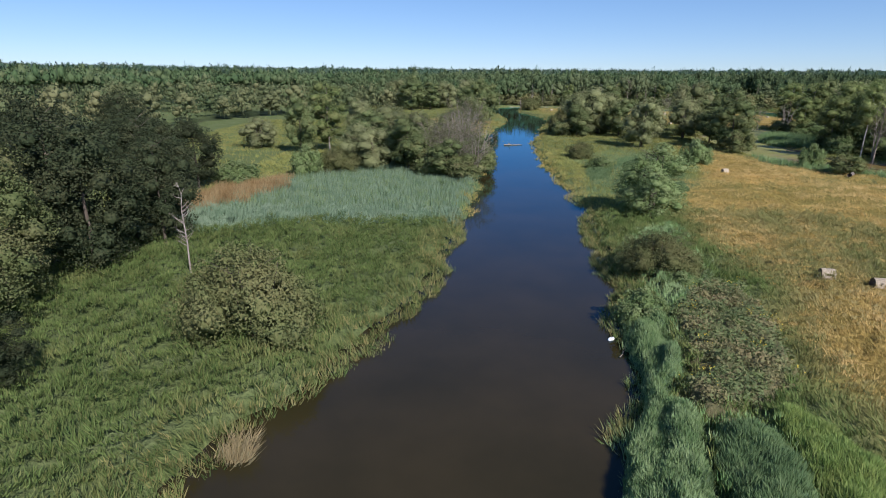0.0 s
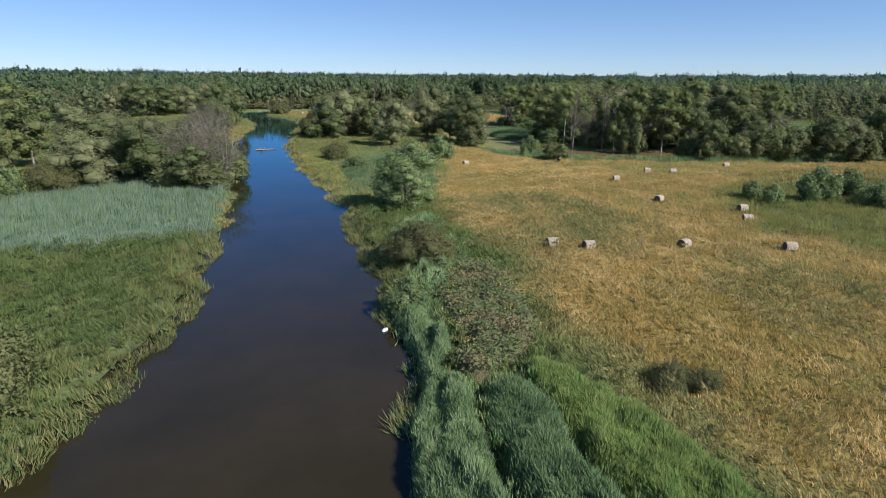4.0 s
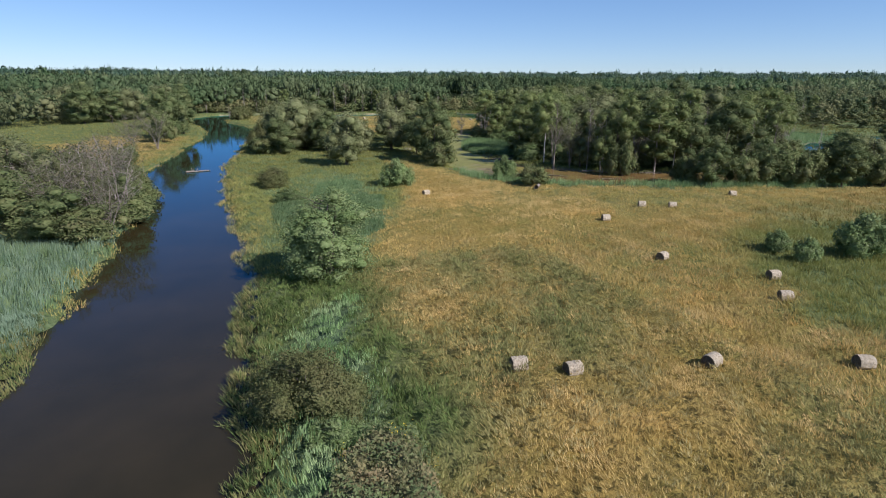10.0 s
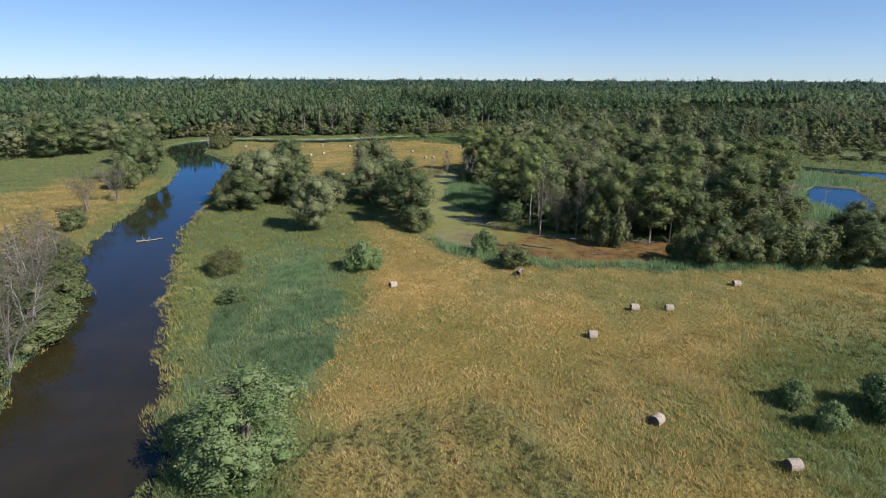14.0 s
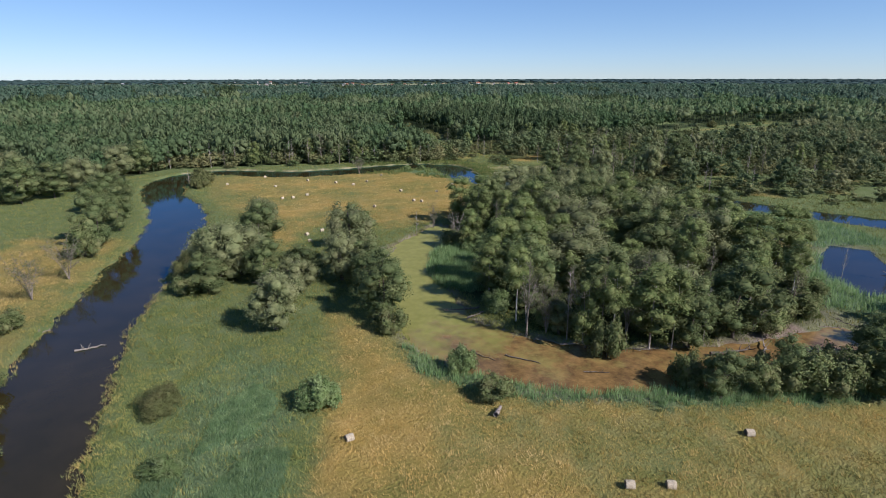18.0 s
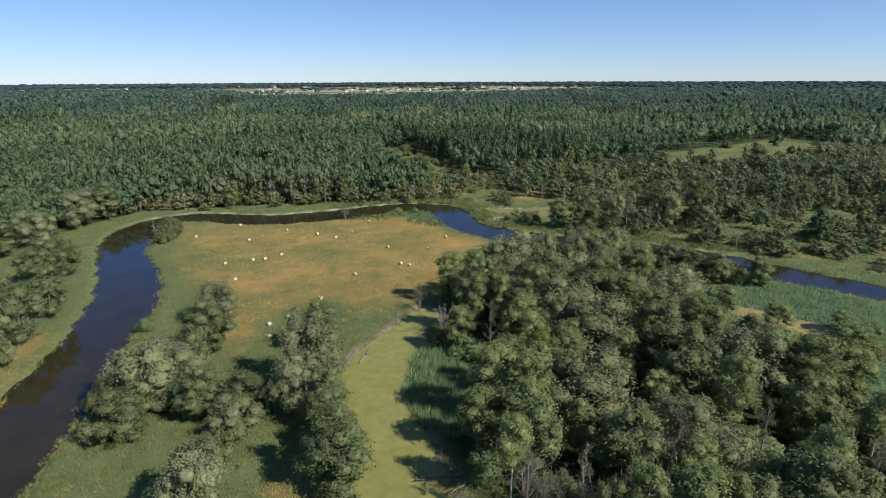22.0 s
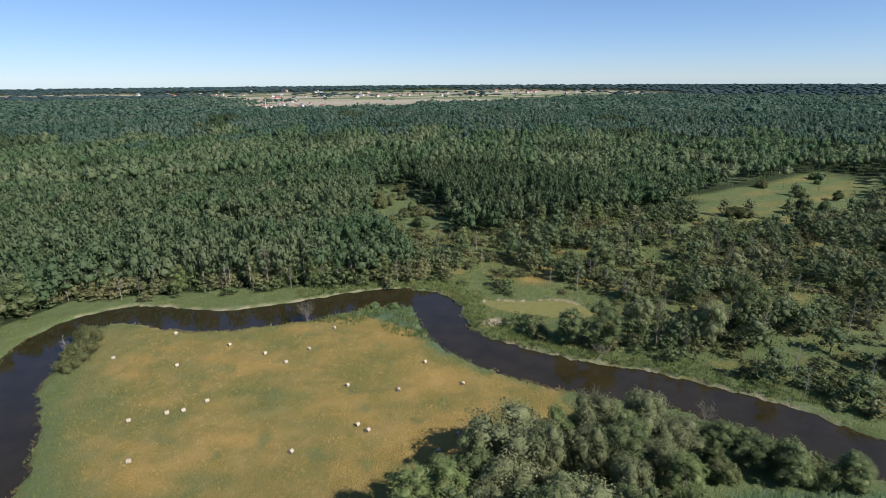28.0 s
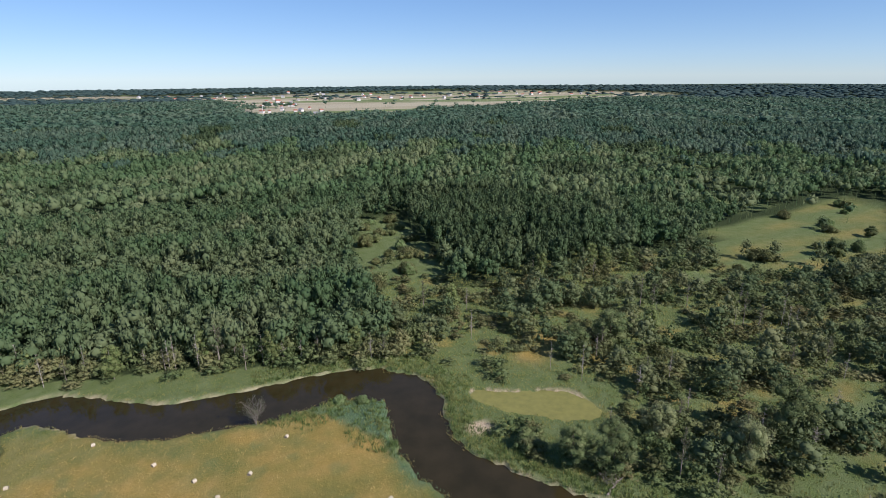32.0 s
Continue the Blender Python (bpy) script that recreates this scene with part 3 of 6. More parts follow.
def leaf_cards(r, pts, out, size, tilt=0.9, single=False, smooth=1.0):
    """One or two bent triangles for each point, roughly facing out."""
    n = len(pts)
    nn = out + unit(r, n) * tilt
    nn /= np.linalg.norm(nn, axis=1)[:, None]
    a = np.cross(nn, unit(r, n))
    a /= np.linalg.norm(a, axis=1)[:, None]
    b = np.cross(nn, a)
    s = (size * r.uniform(0.6, 1.4, n))[:, None]
    k = r.uniform(0.5, 1.0, (n, 4, 1))
    v = np.stack([pts - a * s * k[:, 0], pts - b * s * 0.7 * k[:, 1] + nn * s * 0.25, pts + a * s * k[:, 2], pts + b * s * 0.7 * k[:, 3] - nn * s * 0.2], 1)
    no = out * smooth + nn * 0.9
    no /= np.linalg.norm(no, axis=1)[:, None]
    if single:
        v = np.stack([v[:, 0], v[:, 1] * 1.0, (v[:, 2] + v[:, 3]) * 0.5 + b * s * 0.3], 1)
        face = np.cross(v[:, 1] - v[:, 0], v[:, 2] - v[:, 0])
        back = (face * no).sum(1) < 0
        v[back] = v[back][:, ::-1]
        return v.reshape(-1, 3), np.arange(n * 3).reshape(n, 3), np.repeat(no, 3, 0)
    f = np.arange(n * 4).reshape(n, 4)
    tri = np.concatenate([f[:, [0, 1, 2]], f[:, [0, 2, 3]]])
    return v.reshape(-1, 3), tri, np.repeat(no, 4, 0)


def ball(sub):
    bm = bmesh.new()
    bmesh.ops.create_icosphere(bm, subdivisions=sub, radius=1)
    v = np.array([q.co for q in bm.verts])
    f = np.array([[q.index for q in p.verts] for p in bm.faces])
    bm.free()
    return v, f


def crown(r, n, width, bottom, top, leaf, lobes=9, droop=0.0, flat=1.0):
    """Boughs of leaf clumps: each bough a lumpy mass with smaller clumps on it, dense leaves all over, gaps between."""
    h = top - bottom
    k = lobes
    ph = r.uniform(0, 6.28, 4)
    f = (np.arange(k) + r.uniform(0.1, 0.9, k)) / k
    f = f ** (0.85 if flat >= 0.9 else 0.9 if flat > 0.75 else 1.15)
    if 0.75 < flat < 0.9:
        w = np.clip(1 - np.abs((f - 0.45) / 0.58) ** 3.2, 0, 1) ** 0.5
    elif flat < 0.9:
        w = np.sqrt(np.clip(1 - 0.92 * f ** 2, 0, 1))
    else:
        w = np.where(f > 0.5, np.sqrt(np.clip(1 - ((np.maximum(f, 0.5) - 0.5) / 0.52) ** 2.5, 0, 1)), 0.62 + 0.38 * f / 0.5)
    a = np.arange(k) * 2.4 + r.uniform(-0.7, 0.7, k)
    w = w * (1 + 0.12 * np.sin(2 * a + ph[0] + 3 * f) + 0.1 * np.sin(3 * a + ph[1] - 5 * f))
    rad = width * r.uniform(0.14, 0.24, k) * (1.1 - 0.25 * f) * (14 / k) ** 0.4
    rad = np.minimum(rad * 1.08, h * 0.34)
    q = np.clip(w * width * 0.5 - rad * 0.75, 0.02, None) * np.sqrt(r.uniform(0.4, 1.0, k))
    tall = 1 + 0.1 * np.sin(a + ph[3])
    c = np.stack([q * np.cos(a), q * np.sin(a), bottom + rad * 0.6 + (h - rad * 1.7) * f * tall / 1.05], 1)
    # smaller clumps standing off every bough
    per = 11
    u = unit(r, k * per)
    u[:, 2] = np.where(u[:, 2] < -0.5, -u[:, 2], u[:, 2])
    sub_r = np.repeat(rad, per) * r.uniform(0.2, 0.46, k * per)
    sub_c = np.repeat(c, per, 0) + u * (np.repeat(rad, per) * r.uniform(0.6, 1.15, k * per))[:, None]
    cc, rr = np.concatenate([c, sub_c]), np.concatenate([rad * 0.86, sub_r])
    share = rr ** 2 / (rr ** 2).sum()
    m = int(n * 2.4)
    which = r.choice(len(cc), m, p=share)
    u = unit(r, m)
    u[:, 2] = np.where(u[:, 2] < -0.75, -u[:, 2], u[:, 2])
    pts = cc[which] + u * (1, 1, 1.18) * (rr[which] * (r.uniform(0.72, 1.15, m) + 0.4 * (r.uniform(size=m) < 0.1)))[:, None]
    keep = np.ones(m, bool)
    for ci, ri in zip(cc, rr):
        keep &= ((pts - ci) ** 2).sum(1) > (0.7 * ri) ** 2
    pts, u = pts[keep][:n], u[keep][:n]
    mid = pts - (0, 0, bottom + h * 0.3)
    out = u * 0.85 + mid / (np.linalg.norm(mid, axis=1)[:, None] + 1e-6) * 0.35
    v, f_, no = leaf_cards(r, pts, out, np.full(len(pts), leaf), 0.95, single=True, smooth=0.55)
    # the shaded inside of the boughs
    bv, bf = ball(2)
    inner, inner_n = [], []
    for ci, ri in zip(c, rad):
        bumpy = bv * (1 + r.uniform(-0.3, 0.2, len(bv)))[:, None] * ri * (0.66 if n < 12000 else 0.5)
        inner.append((ci + bumpy)[bf].reshape(-1, 3))
        inner_n.append(bv[bf].reshape(-1, 3))
    v, no = np.concatenate([v] + inner), np.concatenate([no] + inner_n)
    v[:, 2] = np.maximum(v[:, 2] - droop * np.hypot(v[:, 0], v[:, 1]) ** 2 / width, 0.03)
    return v, np.arange(len(v)).reshape(-1, 3), no


def tube(path, radii, sides=6):
    p = np.array(path, float)
    d = np.gradient(p, axis=0)
    d /= np.linalg.norm(d, axis=1)[:, None] + 1e-9
    a = np.cross(d, (0.31, 0.95, 0.05))
    a /= np.linalg.norm(a, axis=1)[:, None] + 1e-9
    b = np.cross(d, a)
    th = np.arange(sides) * 2 * math.pi / sides
    v = p[:, None] + (np.cos(th)[None, :, None] * a[:, None] + np.sin(th)[None, :, None] * b[:, None]) * np.array(radii)[:, None, None]
    k = len(p)
    f = []
    for i in range(k - 1):
        for j in range(sides):
            q = (j + 1) % sides
            f.append((i * sides + j, i * sides + q, (i + 1) * sides + q, (i + 1) * sides + j))
    return v.reshape(-1, 3), np.array(f)


def joined(pieces):
    vs, fs, o = [], [], 0
    for v, f in pieces:
        vs.append(v)
        fs.append(f + o)
        o += len(v)
    return np.concatenate(vs), np.concatenate(fs)


def limb_set(r, height, radius, count, spread, rise, start=0.35):
    out = []
    for i in range(count):
        z = height * r.uniform(start, 0.9)
        a = i * 2.4 + r.uniform(-0.6, 0.6)
        ln = spread * r.uniform(0.5, 1.0) * (1.15 - 0.6 * z / height)
        s = np.linspace(0, 1, 5)
        wob = r.normal(size=(5, 3)) * ln * 0.05 * s[:, None]
        p = np.stack([np.cos(a) * ln * s, np.sin(a) * ln * s, z + ln * rise * s ** 1.4], 1) + wob
        out.append(tube(p, radius * 0.45 * (1 - 0.85 * s) * (1.1 - 0.6 * z / height), 3))
    return out


KINDS = {}


def tree_kind(key, seed, name, label, category, height, width, bottom, leaves, leaf, mat, bark, lobes=9, trunk_r=0.2, droop=0.0, flat=1.0, limbs=5,
              lean=0.0, stems=1):
    """One tree built at its own size: trunk, branches and crown meshes."""
    r = np.random.RandomState(seed)
    tr, br = [], []
    for s in range(stems):
        ox, oy = (r.uniform(-0.25, 0.25, 2) * width * 0.5) if stems > 1 else (0, 0)
        s5 = np.linspace(0, 1, 7)
        p = np.stack([ox * (0.3 + s5) + lean * s5 ** 2 + r.normal(size=7) * 0.06 * s5 * height * 0.15, oy * (0.3 + s5) + r.normal(size=7) * 0.06 * s5 * height * 0.15,
                      -0.3 + s5 * (height * 0.86 + 0.3)], 1)
        tr.append(tube(p, trunk_r * (1.15 - 0.95 * s5), 7))
    br = limb_set(r, height, trunk_r, limbs, width * 0.45, 0.6, max(0.15, bottom / height))
    v, f = joined(tr)
    bv, bf = joined(br)
    cv, cf, cn = crown(r, int(leaves * (1.35 if leaves < 9000 else 1.1)), width, bottom, height, leaf * 0.95, int(lobes * 1.4), droop, flat)
    cv[:, 0] += lean * (cv[:, 2] / height) ** 2
    KINDS[key] = (name, label, category, height, width, mesh_of(key + "_trunk", v, f, bark, True), mesh_of(key + "_branches", bv, bf, bark, True),
                  mesh_of(key + "_crown", cv, cf, mat, tint=np.repeat(np.clip(0.2 + 0.25 * lumps(cv[::3, 0], cv[::3, 2], width * 0.5, seed) + r.normal(0, 0.15, len(cv) // 3), 0, 1), 3), normals=cn))


def dead_kind(key, seed, label, height, width, count, bark, twigs=True, stems=1, dry_leaves=2200, leaf=0.085):
    """A bare tree: stems that part low down, long limbs and fine twigs."""
    r = np.random.RandomState(seed)
    tr, br = [], []
    for s in range(stems):
        a = s * 2.4 + r.uniform(-0.4, 0.4)
        out = width * (0.32 if stems > 1 else 0.06) * r.uniform(0.6, 1.2)
        s5 = np.linspace(0, 1, 7)
        h = height * r.uniform(0.75, 1.0)
        p = np.stack([np.cos(a) * out * s5 ** 1.3, np.sin(a) * out * s5 ** 1.3, -0.3 + s5 * (h + 0.3)], 1) + r.normal(size=(7, 3)) * 0.012 * height * s5[:, None]
        rad = (0.012 if twigs else 0.009) * height / stems ** 0.3
        tr.append(tube(p, rad * (1.15 - 1.0 * s5), 6))
        for k in range(count):
            q = r.uniform(0.3, 0.95)
            base = np.array([np.interp(q, s5, p[:, c]) for c in range(3)])
            b = r.uniform(0, 6.28)
            ln = width * 0.42 * r.uniform(0.5, 1.0) * (1.2 - 0.8 * q)
            t5 = np.linspace(0, 1, 5)
            l = base + np.stack([np.cos(b) * ln * t5, np.sin(b) * ln * t5, ln * r.uniform(0.4, 1.1) * t5 ** 1.2], 1) + r.normal(size=(5, 3)) * ln * 0.04 * t5[:, None]
            br.append(tube(l, rad * 0.5 * (1 - 0.85 * t5), 4))
            for w in range(5 if twigs else 2):
                b0 = l[r.randint(1, 5)]
                d = unit(r, 1)[0] * ln * 0.3 + (0, 0, ln * 0.2)
                br.append(tube([b0, b0 + d * 0.5, b0 + d + unit(r, 1)[0] * 0.08], [rad * 0.16, rad * 0.12, rad * 0.05], 3))
    v, f = joined(tr)
    bv, bf = joined(br)
    n = dry_leaves if twigs else 160
    top = bv[r.randint(0, len(bv), n)]
    cv, cf, cn = leaf_cards(r, top + r.normal(size=(n, 3)) * width * 0.03, unit(r, n), leaf, single=True)
    KINDS[key] = ("dead_tree", label, "dead tree", height, width, mesh_of(key + "_trunk", v, f, bark, True), mesh_of(key + "_branches", bv, bf, bark, True),
                  mesh_of(key + "_twigs", cv, cf, TWIGS, tint=np.repeat(r.uniform(0, 1, len(cv) // 3), 3), normals=cn))


def plant(key, x, y, height=None, width=None, turn=None, group="", label=""):
    """Stand a tree of that kind on the ground, scaled to the height and width given."""
    name, lab, cat, h0, w0, trunk, branches, leafage = KINDS[key]
    sz, sw = (height or h0) / h0, (width or w0) / w0
    z = float(ground_z(np.array([x]), np.array([y]))[0])
    base = new(name)
    base.empty_display_size = 0.3
    tagged(base, label or lab, cat, group)
    part("trunk", trunk, base)
    tagged(part("branchwork", branches, base), kind="stuff")
    tagged(part("crown" if name != "dead_tree" else "dry_foliage", leafage, base), kind="stuff")
    base.matrix_basis = Matrix.LocRotScale((x * K, y * K, z * K), Euler((0, 0, random.uniform(0, 6.28) if turn is None else turn)), (sw, sw, sz))
    return base


tree_kind("alder_a", 1, "alder_tree", "dark green alder with a dense full crown", "tree", 12, 8, 0.3, 5200, 0.2, LEAF_ALDER, BARK, 15, 0.16, limbs=6)
tree_kind("alder_b", 2, "alder_tree", "tall dark green alder standing in a thicket", "tree", 14, 7.5, 0.8, 5000, 0.205, LEAF_ALDER, BARK, 14, 0.16, limbs=6)
tree_kind("willow_a", 3, "willow_tree", "grey-green willow with a broad rounded crown", "tree", 10, 9.5, 0.2, 5800, 0.19, LEAF_WILLOW, BARK, 17, 0.2, 0.15, limbs=7, stems=3)
tree_kind("willow_b", 4, "willow_tree", "grey-green willow with several heavy lobes of leaves", "tree", 11, 8.5, 0.2, 5600, 0.19, LEAF_WILLOW, BARK, 13, 0.2, 0.15, limbs=7, stems=2)
tree_kind("birch_a", 5, "birch_tree", "tall birch with a pale trunk and thin green crown", "tree", 15, 6.5, 2.2, 4000, 0.19, LEAF_BIRCH, BARK_PALE, 12, 0.11, 0.3, limbs=8)
tree_kind("birch_b", 6, "birch_tree", "slender birch with drooping light green leaves", "tree", 13, 5.5, 1.2, 4000, 0.18, LEAF_BIRCH, BARK_PALE, 12, 0.1, 0.4, limbs=8)
tree_kind("bank_tree", 27, "willow_tree", "rounded green willow standing alone at the meadow's edge", "tree", 7.5, 6.2, 0.0, 18000, 0.11, LEAF_SALLOW, BARK, 24, 0.16, 0.0, flat=0.85, limbs=6, stems=3)
tree_kind("bush_a", 8, "willow_bush", "round olive-green willow bush on the river bank", "bush", 3.2, 5.5, 0.0, 22000, 0.075, LEAF_OLIVE, BARK, 16, 0.05, 0.0, flat=0.6, limbs=8, stems=4)
tree_kind("bush_far", 20, "willow_bush", "round olive bush in a forest glade", "bush", 3.2, 5.5, 0.0, 2600, 0.19, LEAF_OLIVE, BARK, 12, 0.05, 0.0, flat=0.6, limbs=6, stems=4)
tree_kind("bush_b", 9, "willow_bush", "low dark green bush in the grass", "bush", 2.4, 3.4, 0.0, 4000, 0.12, LEAF_SALLOW, BARK, 10, 0.04, 0.0, flat=0.6, limbs=6, stems=4)
tree_kind("scrub", 10, "shrub", "scruffy green shrub at the water's edge", "shrub", 3.5, 3.8, 0.0, 2800, 0.15, LEAF_BUSH, BARK, 10, 0.05, 0.0, flat=0.8, limbs=6, stems=3)
# west alder group: part of its shade sits in the dark leaf colour
tree_kind("alder_near", 14, "alder_tree", "green alder with a dense crown down to the ground", "tree", 10, 6.5, 0.1, 17000, 0.115, LEAF_DARK_SHADE, BARK, 20, 0.13, limbs=8)
tree_kind("alder_near_b", 15, "alder_tree", "green alder with bare lower branches showing", "tree", 10, 6.5, 0.6, 17000, 0.115, LEAF_DARK_SHADE, BARK, 19, 0.13, limbs=12)
# the lit alder beside them, given brighter scrub leaves to look sunlit
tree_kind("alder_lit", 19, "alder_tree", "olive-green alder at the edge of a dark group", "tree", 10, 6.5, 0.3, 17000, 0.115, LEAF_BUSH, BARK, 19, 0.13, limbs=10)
tree_kind("alder_fresh", 21, "alder_tree", "fresh green round-crowned tree among greyer ones", "tree", 10, 6.5, 0.3, 17000, 0.115, LEAF_FRESH, BARK, 19, 0.13, limbs=10)
tree_kind("birch_tall", 18, "birch_tree", "tall birch with a long bare pale trunk and a small crown", "tree", 15, 5.5, 6.2, 3600, 0.18, LEAF_BIRCH, BARK_WHITE, 9, 0.12, 0.2, limbs=9)
dead_kind("dead_a", 11, "bare grey dead tree with thin branches", 10, 4.5, 16, BARK_DEAD)
dead_kind("dead_b", 12, "leafless many-stemmed grey willow on the bank", 7.5, 6, 7, BARK_DEAD, True, 6)
dead_kind("dead_c", 13, "dead pale birch trunk with few short branches", 8, 2.8, 26, BARK_PALE, False)
dead_kind("thicket", 16, "half-dead many-stemmed willow with brown leaves", 7.5, 7, 9, BARK_DEAD, True, 7, 1700, 0.11)
dead_kind("leaning", 17, "leaning bare stems at the island's shore", 9, 6, 6, BARK_PALE, True, 4, 500)


PLANTS_WEST = [
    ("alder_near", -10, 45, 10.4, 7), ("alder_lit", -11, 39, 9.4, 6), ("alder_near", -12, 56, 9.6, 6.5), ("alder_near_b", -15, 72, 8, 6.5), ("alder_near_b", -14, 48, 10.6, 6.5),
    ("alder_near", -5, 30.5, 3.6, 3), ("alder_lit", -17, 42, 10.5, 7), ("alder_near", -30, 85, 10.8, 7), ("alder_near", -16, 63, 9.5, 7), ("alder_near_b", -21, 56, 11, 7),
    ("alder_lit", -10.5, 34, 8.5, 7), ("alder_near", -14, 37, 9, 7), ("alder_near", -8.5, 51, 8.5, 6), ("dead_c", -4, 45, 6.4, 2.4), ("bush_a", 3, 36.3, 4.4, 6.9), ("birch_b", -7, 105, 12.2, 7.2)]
PLANTS_WEST_FAR = [
    ("alder_a", -11, 102, 9.1, 6.1), ("bush_a", -2, 84, 3.2, 6.3), ("bush_b", -5, 81, 3.6, 4.3), ("bush_b", -12, 76, 2.6, 6.1), ("willow_a", -20, 109, 5.5, 7.4),
    ("willow_a", 2, 113, 7.8, 10), ("willow_b", -4, 120, 8.5, 7.7), ("thicket", 11, 91, 7.8, 8), ("thicket", 14.5, 87.5, 7.8, 8.5), ("thicket", 16, 95, 8, 7.5),
    ("dead_c", 10, 102, 6, 3), ("dead_c", 12, 109, 6.5, 3), ("scrub", 11, 104, 3.5, 5), ("scrub", 16.5, 112, 2.6, 4), ("dead_b", 16, 111, 5, 5),
    ("scrub", 15, 91, 3.5, 5.1), ("scrub", 12, 91, 2.5, 5.6), ("thicket", 14, 107, 7.5, 8), ("thicket", 11, 99, 6, 7), ("thicket", 15, 101, 7.5, 8), ("scrub", 14.5, 97, 3, 4),
    ("willow_a", 2, 87, 6.5, 9), ("alder_a", 7.5, 85, 7, 7.5), ("willow_b", 8, 93, 8, 8), ("alder_a", 1, 95, 7.5, 8.5), ("scrub", 11, 82, 4, 6), ("scrub", 14.5, 79, 3, 5), ("scrub", 17, 86, 3.2, 5),
    ("thicket", 12, 83.5, 7, 8), ("thicket", 16, 82, 6, 7), ("scrub", 9, 89, 4.5, 6), ("leaning", 15.5, 97, 8.5, 6), ("dead_c", 13.5, 92, 8, 3), ("leaning", 16.8, 86, 7.5, 6), ("dead_c", 16.5, 106, 7, 3), ("alder_a", 16.8, 89, 5.5, 5.5), ("alder_a", 12.5, 80, 5, 5.5), ("scrub", 17.6, 93, 3.4, 5), ("scrub", 16.6, 104, 3, 4.6), ("alder_a", 9, 103, 6, 6), ("willow_a", 11, 96, 7, 8), ("scrub", 17.5, 98, 3.5, 5)]
PLANTS_BANK = [
    ("bank_tree", 31, 61, 6.4, 7.4), ("bush_a", 26, 45, 2.8, 5.1), ("willow_a", 44, 138, 11, 12), ("bush_a", 39, 139, 5, 6.3), ("willow_b", 48, 113, 9.2, 8.4),
    ("willow_a", 55, 164, 9, 9), ("willow_b", 66, 133, 12.5, 10), ("alder_a", 63, 110, 10.5, 8), ("bush_b", 49, 92, 3.5, 4.4), ("bush_a", 34, 99, 2.6, 5.2),
    ("bush_b", 34, 88, 1.7, 3.5), ("bush_a", 29.2, 26.4, 0.9, 2.2), ("bush_a", 30.3, 25.7, 0.75, 1.7), ("bush_b", 22.4, 38.2, 1.9, 2.6), ("bush_b", 26.3, 42.2, 1.1, 2.2), ("bush_b", 66, 92, 3.3, 3.6), ("scrub", 66, 85, 2.7, 4.1), ("alder_a", 50, 132, 8, 7), ("alder_a", 41, 132, 7, 8), ("willow_a", 47, 138, 9.5, 11),
    ("alder_a", 56, 131, 6.5, 7), ("scrub", 38, 133, 3.5, 5), ("alder_a", 64.5, 116, 8, 6.5), ("alder_b", 65, 122, 9, 7), ("scrub", 62, 105, 4, 4.5), ("willow_b", 62, 127, 9, 8), ("scrub", 51, 122, 4, 5)]
PLANTS_ISLAND = [
    ("alder_fresh", 96.3, 119, 9.5, 6.5), ("willow_a", 126, 149.5, 12.5, 8.5), ("willow_a", 119.5, 152, 13, 8.5), ("willow_b", 136, 143, 9.5, 7.5), ("willow_a", 127.5, 141, 12, 8),
    ("dead_a", 78, 96, 12.5, 5), ("birch_b", 83, 90, 10.8, 4.2), ("willow_b", 82, 94, 5.5, 4.5), ("birch_a", 90, 86, 12.3, 8), ("scrub", 84, 87, 6, 4.2),
    ("alder_a", 102, 83, 11.2, 9.5), ("alder_b", 95, 84, 10.3, 7), ("birch_a", 87.5, 109, 12.5, 7), ("birch_b", 95, 138.5, 12.2, 6.5), ("dead_a", 88, 88, 9, 3),
    ("dead_a", 93, 128, 12, 4), ("dead_b", 91, 152, 7, 4), ("dead_c", 140, 90, 7, 2.2), ("dead_c", 146, 86, 5, 2), ("dead_c", 85, 148, 6, 2), ("leaning", 83.5, 91, 9.5, 6),
    ("leaning", 80, 99, 8.5, 5), ("dead_a", 87, 91.5, 10.5, 3.4), ("leaning", 106, 83, 7.5, 6), ("dead_c", 99, 85, 9, 2.6), ("leaning", 90, 139, 7.5, 5.5), ("dead_a", 116, 84, 8, 4),
    ("leaning", 128, 90, 7, 5), ("thicket", 97, 96, 9, 7), ("dead_a", 108, 92, 11, 4), ("leaning", 137, 104, 6, 5), ("dead_a", 101, 110, 11.5, 5), ("dead_a", 112, 118, 11, 5),
    ("birch_tall", 79, 100, 12, 4.6), ("birch_tall", 85.5, 88, 12.5, 4.8), ("birch_tall", 92.5, 84.6, 11.5, 4.2), ("dead_c", 82, 92.5, 10.5, 3), ("dead_a", 84.5, 95, 11, 4), ("dead_c", 97, 83.6, 8.5, 2.4),
    ("birch_tall", 106, 84, 12, 5), ("dead_a", 111, 85, 9, 4), ("birch_tall", 119, 86, 11, 4.6), ("dead_c", 124, 87.5, 8, 2.6), ("leaning", 90, 90, 9, 6), ("thicket", 80.5, 95, 8.5, 6)]
